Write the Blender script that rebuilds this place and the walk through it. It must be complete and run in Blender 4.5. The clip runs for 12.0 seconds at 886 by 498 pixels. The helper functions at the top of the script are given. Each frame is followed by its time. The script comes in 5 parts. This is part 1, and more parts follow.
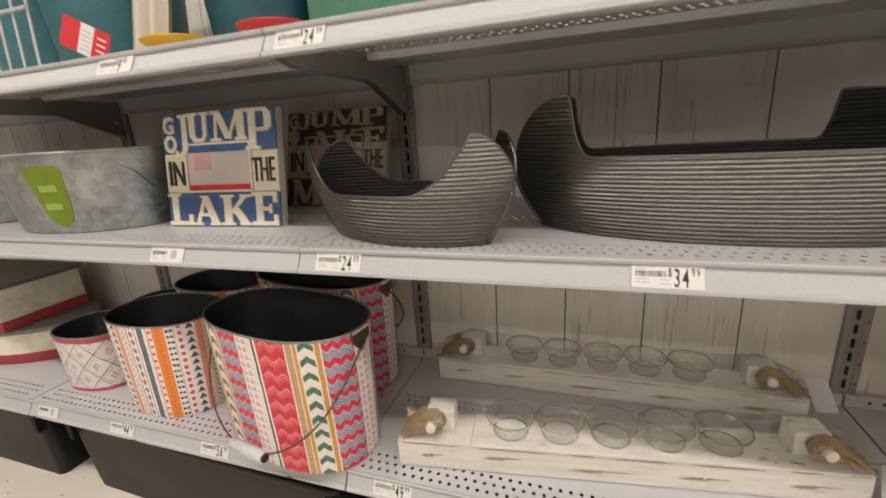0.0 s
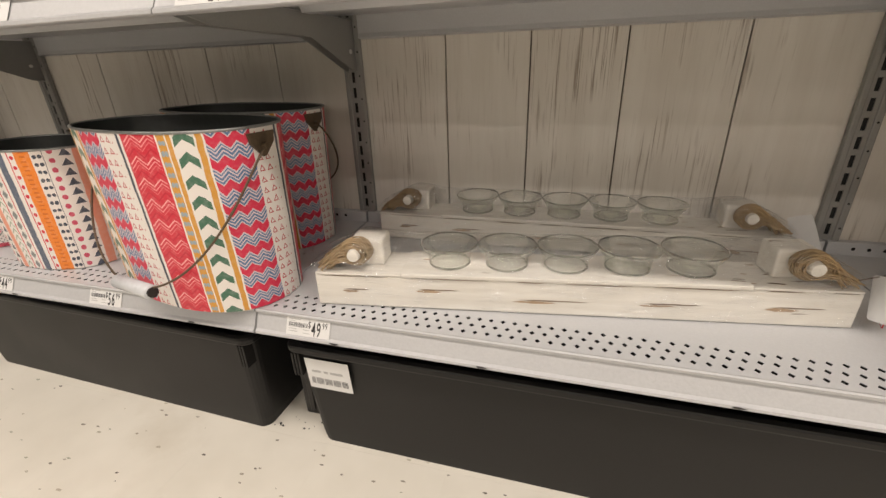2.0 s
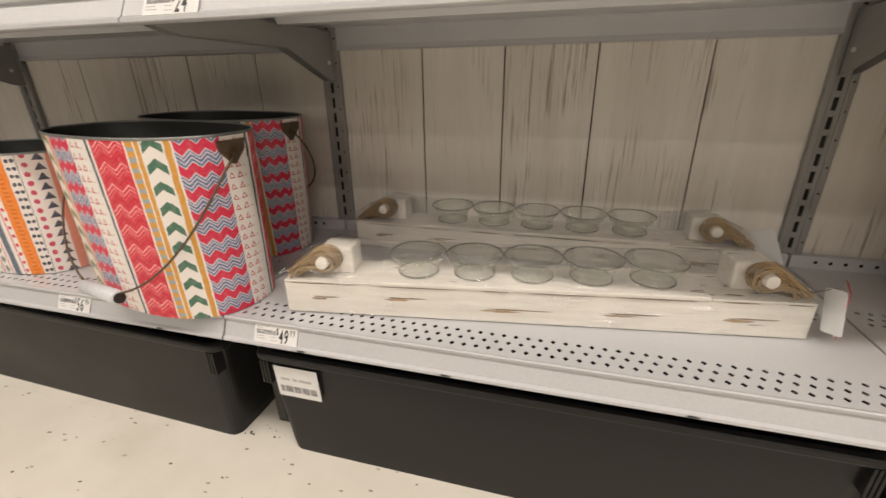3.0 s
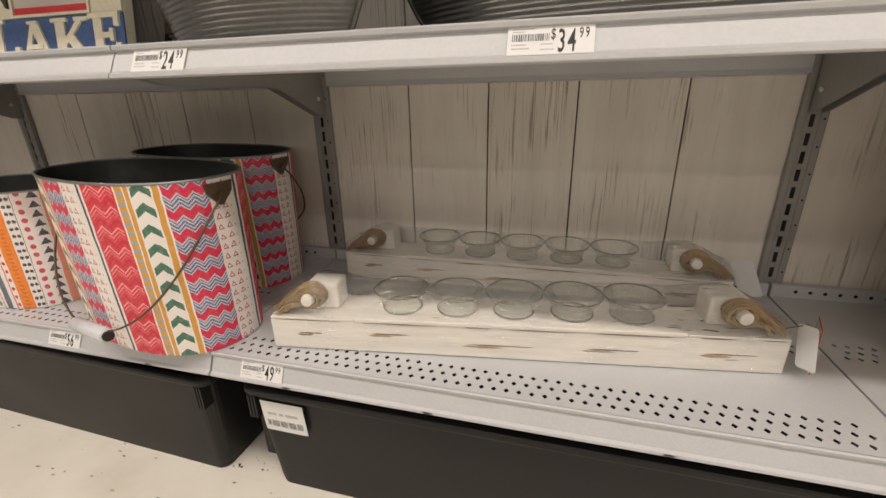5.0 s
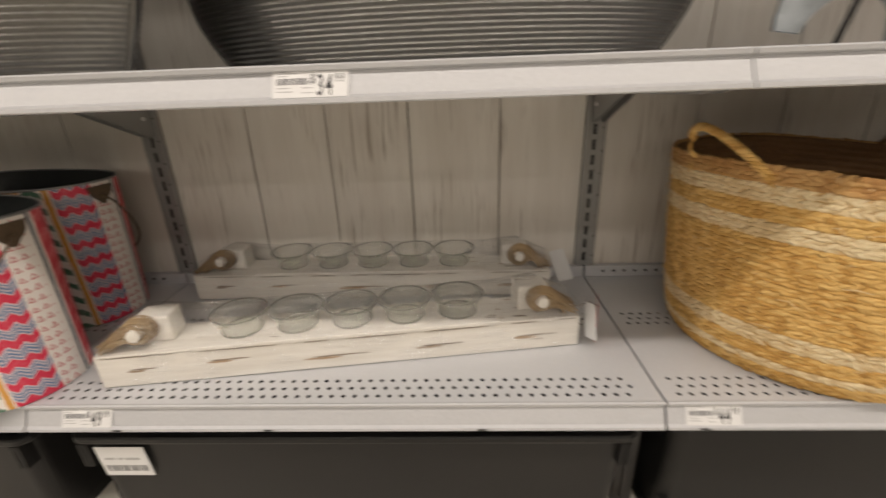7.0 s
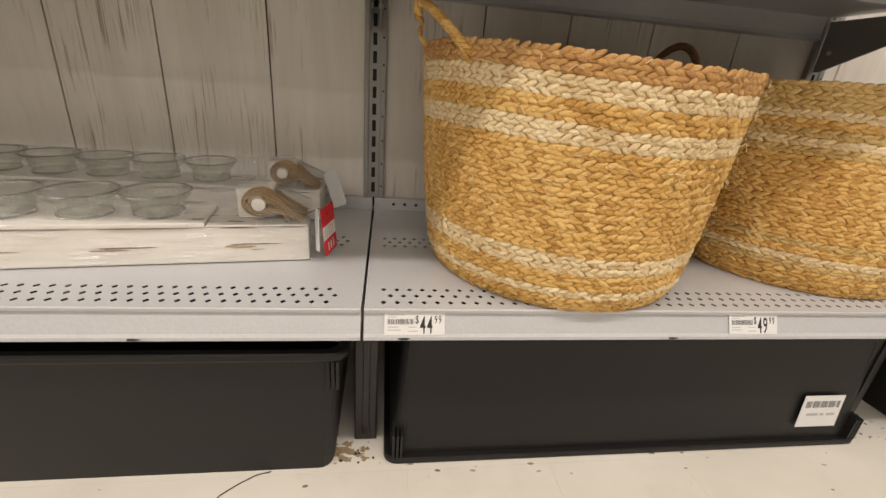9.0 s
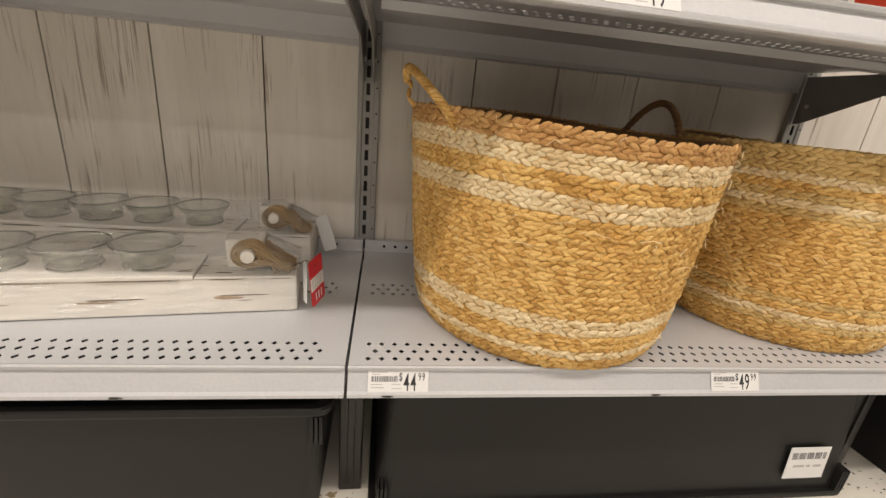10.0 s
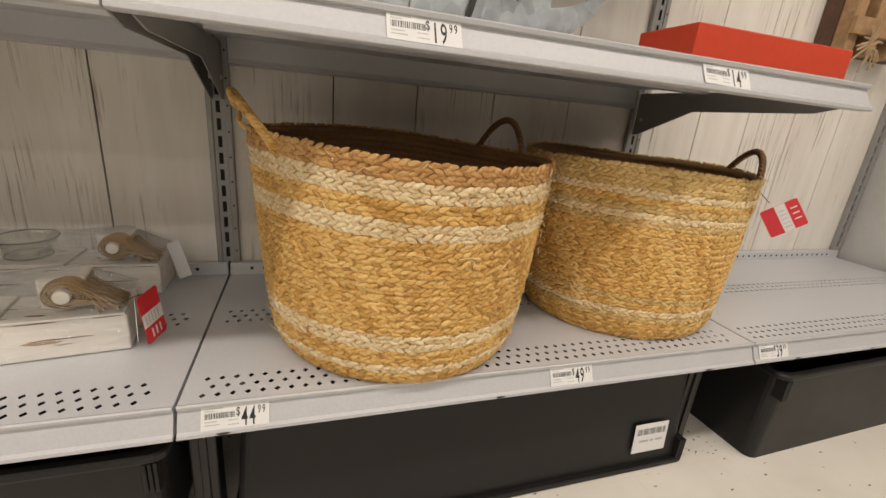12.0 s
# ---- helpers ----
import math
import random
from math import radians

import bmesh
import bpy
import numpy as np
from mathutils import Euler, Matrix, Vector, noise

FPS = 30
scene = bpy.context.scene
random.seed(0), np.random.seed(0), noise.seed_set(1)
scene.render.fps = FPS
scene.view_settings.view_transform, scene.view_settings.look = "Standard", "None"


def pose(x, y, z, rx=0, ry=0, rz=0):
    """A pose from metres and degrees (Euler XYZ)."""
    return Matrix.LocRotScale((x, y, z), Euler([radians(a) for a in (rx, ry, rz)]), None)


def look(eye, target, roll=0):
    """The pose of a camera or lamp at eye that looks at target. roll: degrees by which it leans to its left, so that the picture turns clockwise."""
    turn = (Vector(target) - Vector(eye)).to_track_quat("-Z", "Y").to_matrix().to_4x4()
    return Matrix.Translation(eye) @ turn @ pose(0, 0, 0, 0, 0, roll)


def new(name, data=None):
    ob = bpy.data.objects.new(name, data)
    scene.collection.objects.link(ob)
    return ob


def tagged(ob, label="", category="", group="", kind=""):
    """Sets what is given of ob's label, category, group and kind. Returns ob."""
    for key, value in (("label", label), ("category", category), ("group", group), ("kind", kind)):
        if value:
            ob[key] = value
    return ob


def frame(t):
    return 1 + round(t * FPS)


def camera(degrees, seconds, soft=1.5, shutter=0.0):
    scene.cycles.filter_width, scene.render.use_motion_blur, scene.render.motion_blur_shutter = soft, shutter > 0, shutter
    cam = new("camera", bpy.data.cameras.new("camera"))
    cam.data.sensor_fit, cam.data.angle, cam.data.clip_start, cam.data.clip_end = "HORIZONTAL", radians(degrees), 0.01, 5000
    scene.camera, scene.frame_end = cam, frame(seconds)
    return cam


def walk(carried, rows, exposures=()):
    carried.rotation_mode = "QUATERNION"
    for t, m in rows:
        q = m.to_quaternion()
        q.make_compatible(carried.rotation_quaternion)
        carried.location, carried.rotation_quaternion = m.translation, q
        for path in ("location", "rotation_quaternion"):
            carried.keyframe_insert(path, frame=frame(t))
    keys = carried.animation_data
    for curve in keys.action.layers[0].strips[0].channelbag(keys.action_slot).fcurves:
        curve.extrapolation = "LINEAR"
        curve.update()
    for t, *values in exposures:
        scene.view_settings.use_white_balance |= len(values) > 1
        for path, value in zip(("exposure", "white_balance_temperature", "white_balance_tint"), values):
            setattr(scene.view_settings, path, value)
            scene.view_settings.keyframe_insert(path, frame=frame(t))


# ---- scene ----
cam = camera(92.4, 12.0, soft=1.45, shutter=0.42)
PATH = [
    (0, (0.054, 0.452, 1.352), (-0.579, 2.266, 0.797), -3.8),
    (0.5, (0.123, 0.487, 1.258), (-0.471, 2.288, 0.623), -4.0),
    (1, (0.142, 0.536, 1.101), (-0.402, 2.345, 0.446), -2.9),
    (1.5, (0.119, 0.556, 0.99), (-0.418, 2.316, 0.207), -2.7),
    (2, (0.118, 0.568, 0.964), (-0.41, 2.323, 0.164), -2.0),
    (2.5, (0.127, 0.557, 0.955), (-0.413, 2.318, 0.175), -1.3),
    (3, (0.174, 0.571, 0.965), (-0.324, 2.354, 0.208), -0.9),
    (3.2, (0.196, 0.577, 0.964), (-0.279, 2.371, 0.218), -0.6),
    (4.8, (0.224, 0.561, 0.998), (-0.271, 2.362, 0.282), -0.9),
    (5, (0.213, 0.581, 1.021), (-0.289, 2.387, 0.324), -1.3),
    (5.5, (0.227, 0.572, 1.03), (-0.301, 2.38, 0.358), -2.6),
    (6, (0.241, 0.589, 1.028), (-0.244, 2.407, 0.349), -2.9),
    (6.5, (0.27, 0.597, 1.046), (-0.076, 2.441, 0.354), -2.6),
    (7, (0.403, 0.557, 1.075), (0.321, 2.419, 0.35), -2.1),
    (7.5, (0.58, 0.526, 1.035), (0.829, 2.347, 0.245), -1.4),
    (7.7, (0.654, 0.529, 1.006), (0.968, 2.332, 0.199), -1.0),
    (9.3, (0.857, 0.593, 0.838), (1.139, 2.437, 0.116), 6.0),
    (9.5, (0.853, 0.588, 0.838), (1.146, 2.437, 0.135), 6.5),
    (10, (0.872, 0.598, 0.92), (1.163, 2.465, 0.263), 5.5),
    (10.5, (0.877, 0.621, 0.911), (1.157, 2.485, 0.242), 4.1),
    (11, (0.904, 0.603, 0.924), (1.213, 2.453, 0.23), 3.1),
    (11.5, (1.029, 0.57, 0.953), (1.545, 2.386, 0.292), 3.8),
    (12, (1.039, 0.561, 0.975), (1.655, 2.36, 0.357), 5.3),
]
walk(cam, [(t, look(eye, target, roll)) for t, eye, target, roll in PATH],
     exposures=((0, -0.15), (0.5, 0.05), (1.0, 0.03), (1.5, -0.02), (2.5, -0.01), (5, -0.12), (6.5, -0.18), (7.5, -0.1), (9.5, 0.01), (10.5, 0.03), (11.2, -0.05), (12, -0.16)))


# ---- world, lights, exposure ----
world = bpy.data.worlds.new("store")
world.use_nodes = True
world.node_tree.nodes["Background"].inputs[0].default_value = (1.0, 0.93, 0.84, 1)
world.node_tree.nodes["Background"].inputs[1].default_value = 0.05
scene.world = world
scene.view_settings.exposure = 0.0
CEILING = 3.6
LAMP_ROWS = ((0.0, 185), (-2.6, 90), (-5.3, 115), (-8.5, 140), (-12.5, 190))
SOUTH = -15.2


def lamp(y, watts):
    data = bpy.data.lights.new("ceiling_lamp", "AREA")
    data.shape, data.size, data.size_y = "RECTANGLE", 10.4, 0.17
    data.energy, data.color = watts, (1.0, 0.895, 0.80)
    ob = new("ceiling_lamp", data)
    ob.matrix_world = pose(0, y, CEILING - 0.09)


for ly, watts in LAMP_ROWS:
    lamp(ly, watts)


# ---- materials ----
def graph(name):
    m = bpy.data.materials.new(name)
    m.use_nodes = True
    return m, m.node_tree.nodes, m.node_tree.links, m.node_tree.nodes["Principled BSDF"]


class V:
    """A value in a node tree, with arithmetic."""

    def __init__(self, tree, sock):
        self.tree, self.sock = tree, sock

    def op(self, kind, *others):
        n = self.tree.nodes.new("ShaderNodeMath")
        n.operation = kind
        for i, o in enumerate((self, *others)):
            if isinstance(o, V):
                self.tree.links.new(o.sock, n.inputs[i])
            else:
                n.inputs[i].default_value = o
        return V(self.tree, n.outputs[0])

    def __add__(self, o):
        return self.op("ADD", o)

    def __sub__(self, o):
        return self.op("SUBTRACT", o)

    def __mul__(self, o):
        return self.op("MULTIPLY", o)

    def __truediv__(self, o):
        return self.op("DIVIDE", o)

    def gt(self, o):
        return self.op("GREATER_THAN", o)

    def lt(self, o):
        return self.op("LESS_THAN", o)

    def wrap(self, o):
        return self.op("WRAP", o, 0.0)

    def tri(self, o):
        return self.op("PINGPONG", o)

    def between(self, a, b):
        return self.gt(a) * self.lt(b)


def coords(tree, kind="Object"):
    n = tree.nodes.new("ShaderNodeTexCoord")
    s = tree.nodes.new("ShaderNodeSeparateXYZ")
    tree.links.new(n.outputs[kind], s.inputs[0])
    return n.outputs[kind], [V(tree, s.outputs[i]) for i in range(3)]


def noise_tex(tree, scale, detail=4.0, stretch=(1, 1, 1), kind="Object", rough=0.55, offset=(0, 0, 0)):
    c = tree.nodes.new("ShaderNodeTexCoord")
    mp = tree.nodes.new("ShaderNodeMapping")
    mp.inputs["Scale"].default_value = stretch
    mp.inputs["Location"].default_value = offset
    n = tree.nodes.new("ShaderNodeTexNoise")
    n.inputs["Scale"].default_value, n.inputs["Detail"].default_value, n.inputs["Roughness"].default_value = scale, detail, rough
    if kind == "World":
        g = tree.nodes.new("ShaderNodeNewGeometry")
        tree.links.new(g.outputs["Position"], mp.inputs[0])
    else:
        tree.links.new(c.outputs[kind], mp.inputs[0])
    tree.links.new(mp.outputs[0], n.inputs["Vector"])
    return V(tree, n.outputs["Fac"])


def ramp(tree, fac, *stops):
    r = tree.nodes.new("ShaderNodeValToRGB")
    e = r.color_ramp.elements
    while len(e) < len(stops):
        e.new(0.5)
    for el, (p, c) in zip(e, stops):
        el.position, el.color = p, (*c, 1) if len(c) == 3 else c
    tree.links.new(fac.sock, r.inputs[0])
    return r.outputs[0]


def mix(tree, fac, a, b, blend="MIX"):
    n = tree.nodes.new("ShaderNodeMix")
    n.data_type, n.blend_type = "RGBA", blend
    for sock, v in ((n.inputs[0], fac), (n.inputs[6], a), (n.inputs[7], b)):
        if isinstance(v, V):
            tree.links.new(v.sock, sock)
        elif isinstance(v, (int, float)):
            sock.default_value = v
        elif isinstance(v, tuple):
            sock.default_value = (*v, 1)
        else:
            tree.links.new(v, sock)
    return n.outputs[2]


def bump(tree, bsdf, height, strength=0.3, distance=0.002):
    b = tree.nodes.new("ShaderNodeBump")
    b.inputs["Strength"].default_value, b.inputs["Distance"].default_value = strength, distance
    tree.links.new(height.sock, b.inputs["Height"])
    tree.links.new(b.outputs[0], bsdf.inputs["Normal"])


def plain(name, color, rough=0.5, metal=0.0, grain=60.0, vary=0.12, relief=0.15, spec=0.5, blotch=3.0):
    """A painted or moulded surface with grain and soft blotches."""
    m, nodes, links, b = graph(name)
    t = m.node_tree
    a, c = noise_tex(t, grain, 3), noise_tex(t, blotch, 3)
    f = a * 0.5 + c * 0.5
    lo, hi = tuple(x * (1 - vary) for x in color), tuple(min(1, x * (1 + vary)) for x in color)
    links.new(ramp(t, f, (0.35, lo), (0.65, hi)), b.inputs["Base Color"])
    rr = c * 0.25 + (rough - 0.125)
    links.new(rr.sock, b.inputs["Roughness"])
    b.inputs["Metallic"].default_value = metal
    b.inputs["Specular IOR Level"].default_value = spec
    if relief:
        bump(t, b, a, relief, 0.001)
    return m


STEEL = plain("grey_shelf_paint", (0.55, 0.56, 0.58), 0.36, 0.1, 260, 0.05, 0.06)
# shelf paint greyed down so the lips look less lit, with orange-peel relief
LIP_DIMMED = plain("dimmed_orange_peel_paint", (0.48, 0.485, 0.5), 0.46, 0.1, 150, 0.05, 0.4, 0.32)
POST = plain("grey_post_paint", (0.31, 0.31, 0.3), 0.45, 0.2, 200, 0.06, 0.05)
LEG = plain("dark_leg_paint", (0.024, 0.022, 0.021), 0.32, 0.2, 120, 0.2, 0.05)
BLACK = plain("black_plastic", (0.0125, 0.012, 0.0115), 0.46, 0.0, 320, 0.12, 0.12, 0.3)
PAPER = plain("white_label_paper", (0.7, 0.7, 0.7), 0.6, 0, 40, 0.03, 0.02)
INK = plain("black_ink", (0.02, 0.02, 0.022), 0.6, 0, 40, 0.1, 0.0)
BAR_INK = plain("faded_black_ink", (0.11, 0.11, 0.115), 0.6, 0, 40, 0.2, 0.0)
GREY_INK = plain("grey_ink", (0.42, 0.42, 0.42), 0.6, 0, 40, 0.1, 0.0)
# near-black colour for the shade inside slots and holes
HOLE_SHADE = plain("hole_shade", (0.012, 0.012, 0.012), 0.8, 0, 40, 0.1, 0.0)
RED_PAINT = plain("orange_red_carton", (0.52, 0.045, 0.014), 0.5, 0, 80, 0.06, 0.03)
TAG_RED = plain("red_tag_card", (0.6, 0.025, 0.035), 0.45, 0, 40, 0.06, 0.0)
WALL = plain("beige_wall_paint", (0.3, 0.285, 0.255), 0.7, 0, 30, 0.05, 0.1)
SIDE_PANEL = plain("grey_side_panel", (0.5, 0.5, 0.49), 0.55, 0, 30, 0.04, 0.05)
CEIL = plain("white_ceiling_tile", (0.62, 0.61, 0.59), 0.9, 0, 30, 0.04, 0.2)


def whitewashed(name, streak):
    """White-washed board: grain runs along z; streak sets how much bare wood shows through in broken strokes."""
    m, nodes, links, b = graph(name)
    t = m.node_tree
    fine = noise_tex(t, 1.0, 4, (105, 105, 2.6), "World", 0.6)
    thin = noise_tex(t, 1.0, 3, (240, 240, 7), "World", 0.5, (1, 4, 2))
    wide = noise_tex(t, 1.0, 4, (12, 12, 1.4), "World")
    gaps = noise_tex(t, 1.0, 3, (9, 9, 3.4), "World", 0.55, (6, 2, 5))
    knots = noise_tex(t, 1.0, 3, (34, 34, 5), "World", 0.5, (3, 1, 7))
    base = ramp(t, wide, (0.3, (0.68, 0.64, 0.58)), (0.7, (0.8, 0.77, 0.715)))
    where = V(t, ramp(t, gaps, (0.54 - streak * 0.9, (0, 0, 0)), (0.68 - streak * 0.9, (1, 1, 1))))
    m1 = V(t, ramp(t, fine, (0.555, (0, 0, 0)), (0.63, (1, 1, 1))))
    c1 = mix(t, m1 * where * 0.8, base, (0.27, 0.215, 0.165))
    m3 = V(t, ramp(t, thin, (0.58, (0, 0, 0)), (0.7, (1, 1, 1))))
    c2 = mix(t, m3 * where * 0.5 + m3 * 0.07, c1, (0.33, 0.27, 0.21))
    m2 = V(t, ramp(t, knots, (0.66, (0, 0, 0)), (0.78, (1, 1, 1))))
    links.new(mix(t, m2 * (0.22 + streak), c2, (0.26, 0.2, 0.165)), b.inputs["Base Color"])
    b.inputs["Roughness"].default_value = 0.62
    bump(t, b, fine, 0.14, 0.002)
    return m


BOARD = whitewashed("whitewashed_board", -0.04)
BOARD_WORN = whitewashed("worn_whitewashed_board", 0.2)
BOARD_PART = whitewashed("lightly_worn_board", 0.06)
GROOVE = plain("dark_groove", (0.14, 0.11, 0.08), 0.8, 0, 60, 0.2, 0.1)


def vinyl():
    m, nodes, links, b = graph("flecked_vinyl_tile")
    t = m.node_tree
    soft = noise_tex(t, 5, 3, (1, 1, 1), "World")
    base = ramp(t, soft, (0.3, (0.72, 0.685, 0.61)), (0.7, (0.79, 0.755, 0.68)))
    v = t.nodes.new("ShaderNodeTexVoronoi")
    v.inputs["Scale"].default_value, v.inputs["Randomness"].default_value = 1.0, 1.0
    g = t.nodes.new("ShaderNodeNewGeometry")
    mp = t.nodes.new("ShaderNodeMapping")
    mp.inputs["Rotation"].default_value = (0, 0, 0.5)
    mp.inputs["Scale"].default_value = (26, 62, 1)
    links.new(g.outputs["Position"], mp.inputs[0])
    warp = noise_tex(t, 60, 2, (1, 1, 1), "World")
    links.new(mp.outputs[0], v.inputs["Vector"])
    col = t.nodes.new("ShaderNodeSeparateXYZ")
    links.new(v.outputs["Color"], col.inputs[0])
    pick = V(t, col.outputs[0]).gt(0.8)
    near = (V(t, v.outputs["Distance"]) + warp * 0.5).lt(0.42)
    tone = V(t, col.outputs[1])
    fleck = ramp(t, tone, (0.0, (0.1, 0.085, 0.07)), (0.45, (0.3, 0.27, 0.22)), (0.75, (0.52, 0.47, 0.38)), (1.0, (0.3, 0.32, 0.24)))
    c = mix(t, pick * near, base, fleck)
    dirt = noise_tex(t, 2.3, 6, (1, 1, 1), "World", 0.6, (5, 2, 0))
    dm = V(t, ramp(t, dirt, (0.58, (0, 0, 0)), (0.8, (1, 1, 1))))
    links.new(mix(t, dm * 0.35, c, (0.45, 0.38, 0.28)), b.inputs["Base Color"])
    rr = soft * 0.3 + 0.2
    links.new(rr.sock, b.inputs["Roughness"])
    return m


TILE = vinyl()


# ---- mesh helpers ----
def part(name, bm, material, parent=None, label="", smooth=False):
    me = bpy.data.meshes.new(name)
    bm.normal_update()
    bm.to_mesh(me)
    bm.free()
    if smooth:
        me.polygons.foreach_set("use_smooth", [True] * len(me.polygons))
    for m in material if isinstance(material, (list, tuple)) else (material,):
        me.materials.append(m)
    ob = new(name, me)
    if parent:
        ob.parent = parent
    if label:
        ob["label"] = label
    return ob


def again(ob, parent, m, name=None):
    """Another object on the same mesh."""
    o = new(name or ob.name.split(".")[0], ob.data)
    o.parent = parent
    o.matrix_basis = m
    return o


def thing(name, label, category, m=None, group="", kind=""):
    ob = new(name)
    ob.empty_display_size = 0.1
    if m is not None:
        ob.matrix_basis = m
    return tagged(ob, label, category, group, kind)


def box(bm, x0, x1, y0, y1, z0, z1, bevel=0.0):
    r = bmesh.ops.create_cube(bm, size=1.0, matrix=Matrix.LocRotScale(((x0 + x1) / 2, (y0 + y1) / 2, (z0 + z1) / 2), None, (x1 - x0, y1 - y0, z1 - z0)))
    if bevel:
        es = list({e for v in r["verts"] for e in v.link_edges})
        bmesh.ops.bevel(bm, geom=es, offset=bevel, segments=2, affect="EDGES", profile=0.5)
    return bm


def boxed(*a, **k):
    return box(bmesh.new(), *a, **k)


def quad(bm, *ps):
    return bm.faces.new([bm.verts.new(p) for p in ps])


def loft(bm, loops, cap_first=False, cap_last=False, closed=True):
    """Skin between loops of equally many points."""
    rows = [[bm.verts.new(p) for p in lp] for lp in loops]
    n = len(rows[0])
    for a, b in zip(rows, rows[1:]):
        for i in range(n if closed else n - 1):
            j = (i + 1) % n
            bm.faces.new((a[i], a[j], b[j], b[i]))
    if cap_first:
        bm.faces.new(rows[0][::-1])
    if cap_last:
        bm.faces.new(rows[-1])
    return rows


def oval(a, b, z, n=64, cx=0.0, cy=0.0):
    return [(cx + a * math.cos(2 * math.pi * i / n), cy + b * math.sin(2 * math.pi * i / n), z) for i in range(n)]


def rounded(w, d, r, z, n=6, cx=0.0, cy=0.0):
    out = []
    for k, (sx, sy) in enumerate(((1, 1), (-1, 1), (-1, -1), (1, -1))):
        for i in range(n + 1):
            a = math.pi / 2 * (k + i / n)
            out.append((cx + sx * (w / 2 - r) + r * math.cos(a), cy + sy * (d / 2 - r) + r * math.sin(a), z))
    return out


def tube(bm, points, radius, sides=8, closed=False):
    """A round rod along points."""
    ps = [Vector(p) for p in points]
    n = len(ps)
    loops, up = [], Vector((0.3, 0.2, 1)).normalized()
    for i, p in enumerate(ps):
        a, b = (ps[i - 1], ps[(i + 1) % n]) if closed else (ps[max(0, i - 1)], ps[min(n - 1, i + 1)])
        d = (b - a).normalized()
        s = d.cross(up)
        s = s.normalized() if s.length > 1e-4 else d.orthogonal().normalized()
        u = s.cross(d)
        r = radius(i / (n - 1)) if callable(radius) else radius
        loops.append([p + r * (math.cos(2 * math.pi * k / sides) * s + math.sin(2 * math.pi * k / sides) * u) for k in range(sides)])
    if closed:
        loops.append(loops[0])
    loft(bm, loops, not closed, not closed)
    return bm


def rod(x0, y0, z0, x1, y1, z1, r, sides=10):
    return tube(bmesh.new(), [(x0, y0, z0), (x1, y1, z1)], r, sides)


TEXTS = {}


def letters(body, size, depth, bold=0.0, squeeze=1.0):
    """Writing as a mesh in the plane z = 0, left end and base line at the origin."""
    key = (body, size, depth, bold, squeeze)
    if key not in TEXTS:
        c = bpy.data.curves.new("letters", "FONT")
        c.body, c.size, c.extrude, c.offset, c.resolution_u = body, size, depth, bold, 3
        o = new("letters", c)
        me = bpy.data.meshes.new_from_object(o.evaluated_get(bpy.context.evaluated_depsgraph_get()))
        bpy.data.objects.remove(o)
        TEXTS[key] = me
    bm = bmesh.new()
    bm.from_mesh(TEXTS[key])
    bmesh.ops.scale(bm, vec=(squeeze, 1, 1), verts=bm.verts)
    return bm


# ---- the shelving: bays, seams, shelves ----
BAY = 1.38
SEAMS = [-3.32, -1.94, -0.56, 0.82, 2.20, 3.58]
BACK = 1.915
DECK, DECK_FRONT = 0.448, 1.272
MID, MID_FRONT = 1.106, 1.226
TOP = 1.557

# floor: square tiles with fine joints
TILE_SIZE = 0.345
floor = tagged(part("floor", boxed(-6.2, 6.2, SOUTH, 2.2, -0.06, -0.0031), TILE), "off-white flecked vinyl tile store floor", "floor", kind="structure")
tile_bm = boxed(-TILE_SIZE / 2 + 0.00015, TILE_SIZE / 2 - 0.00015, -TILE_SIZE / 2 + 0.00015, TILE_SIZE / 2 - 0.00015, -0.003, 0.0)
tile_mesh = None
for ix in range(-14, 15):
    for iy in range(-4, 6):
        m = pose(ix * TILE_SIZE + 0.06, iy * TILE_SIZE + 0.1, 0)
        if tile_mesh is None:
            tile_mesh = part("tile", tile_bm, TILE, floor)
            tile_mesh.matrix_basis = m
        else:
            again(tile_mesh, floor, m)
rest = bmesh.new()
box(rest, -6.2, 6.2, SOUTH, -1.455 - 0.0004, -0.003, 0.0)
part("tile_field", rest, TILE, floor)
rest = bmesh.new()
box(rest, -6.2, -14.5 * TILE_SIZE + 0.059, -1.4535, 2.2, -0.003, 0.0)
box(rest, 14.5 * TILE_SIZE + 0.061, 6.2, -1.4535, 2.2, -0.003, 0.0)
part("tile_field", rest, TILE, floor)

# plain walls that close the store round the aisle
tagged(part("wall_south", boxed(-6.2, 6.2, SOUTH - 0.1, SOUTH, 0, CEILING), WALL), "plain pale store wall behind the aisle", "wall", kind="structure")
tagged(part("wall_west", boxed(-6.3, -6.2, SOUTH - 0.1, 2.2, 0, CEILING), WALL), "plain pale store end wall", "wall", kind="structure")
tagged(part("wall_east", boxed(6.2, 6.3, SOUTH - 0.1, 2.2, 0, CEILING), WALL), "plain pale store end wall", "wall", kind="structure")
tagged(part("ceiling", boxed(-6.3, 6.3, SOUTH - 0.1, 2.2, CEILING, CEILING + 0.08), CEIL), "white store ceiling", "ceiling", kind="structure")
for ly, watts in LAMP_ROWS:
    for k in range(5):
        f = thing("ceiling_light", "long white ceiling light fixture", "ceiling light", pose(-4.2 + 2.1 * k, ly, CEILING - 0.08), "ceiling lights")
        part("frame", boxed(-1.04, 1.04, -0.12, 0.12, 0.0, 0.08, bevel=0.01), CEIL, f)

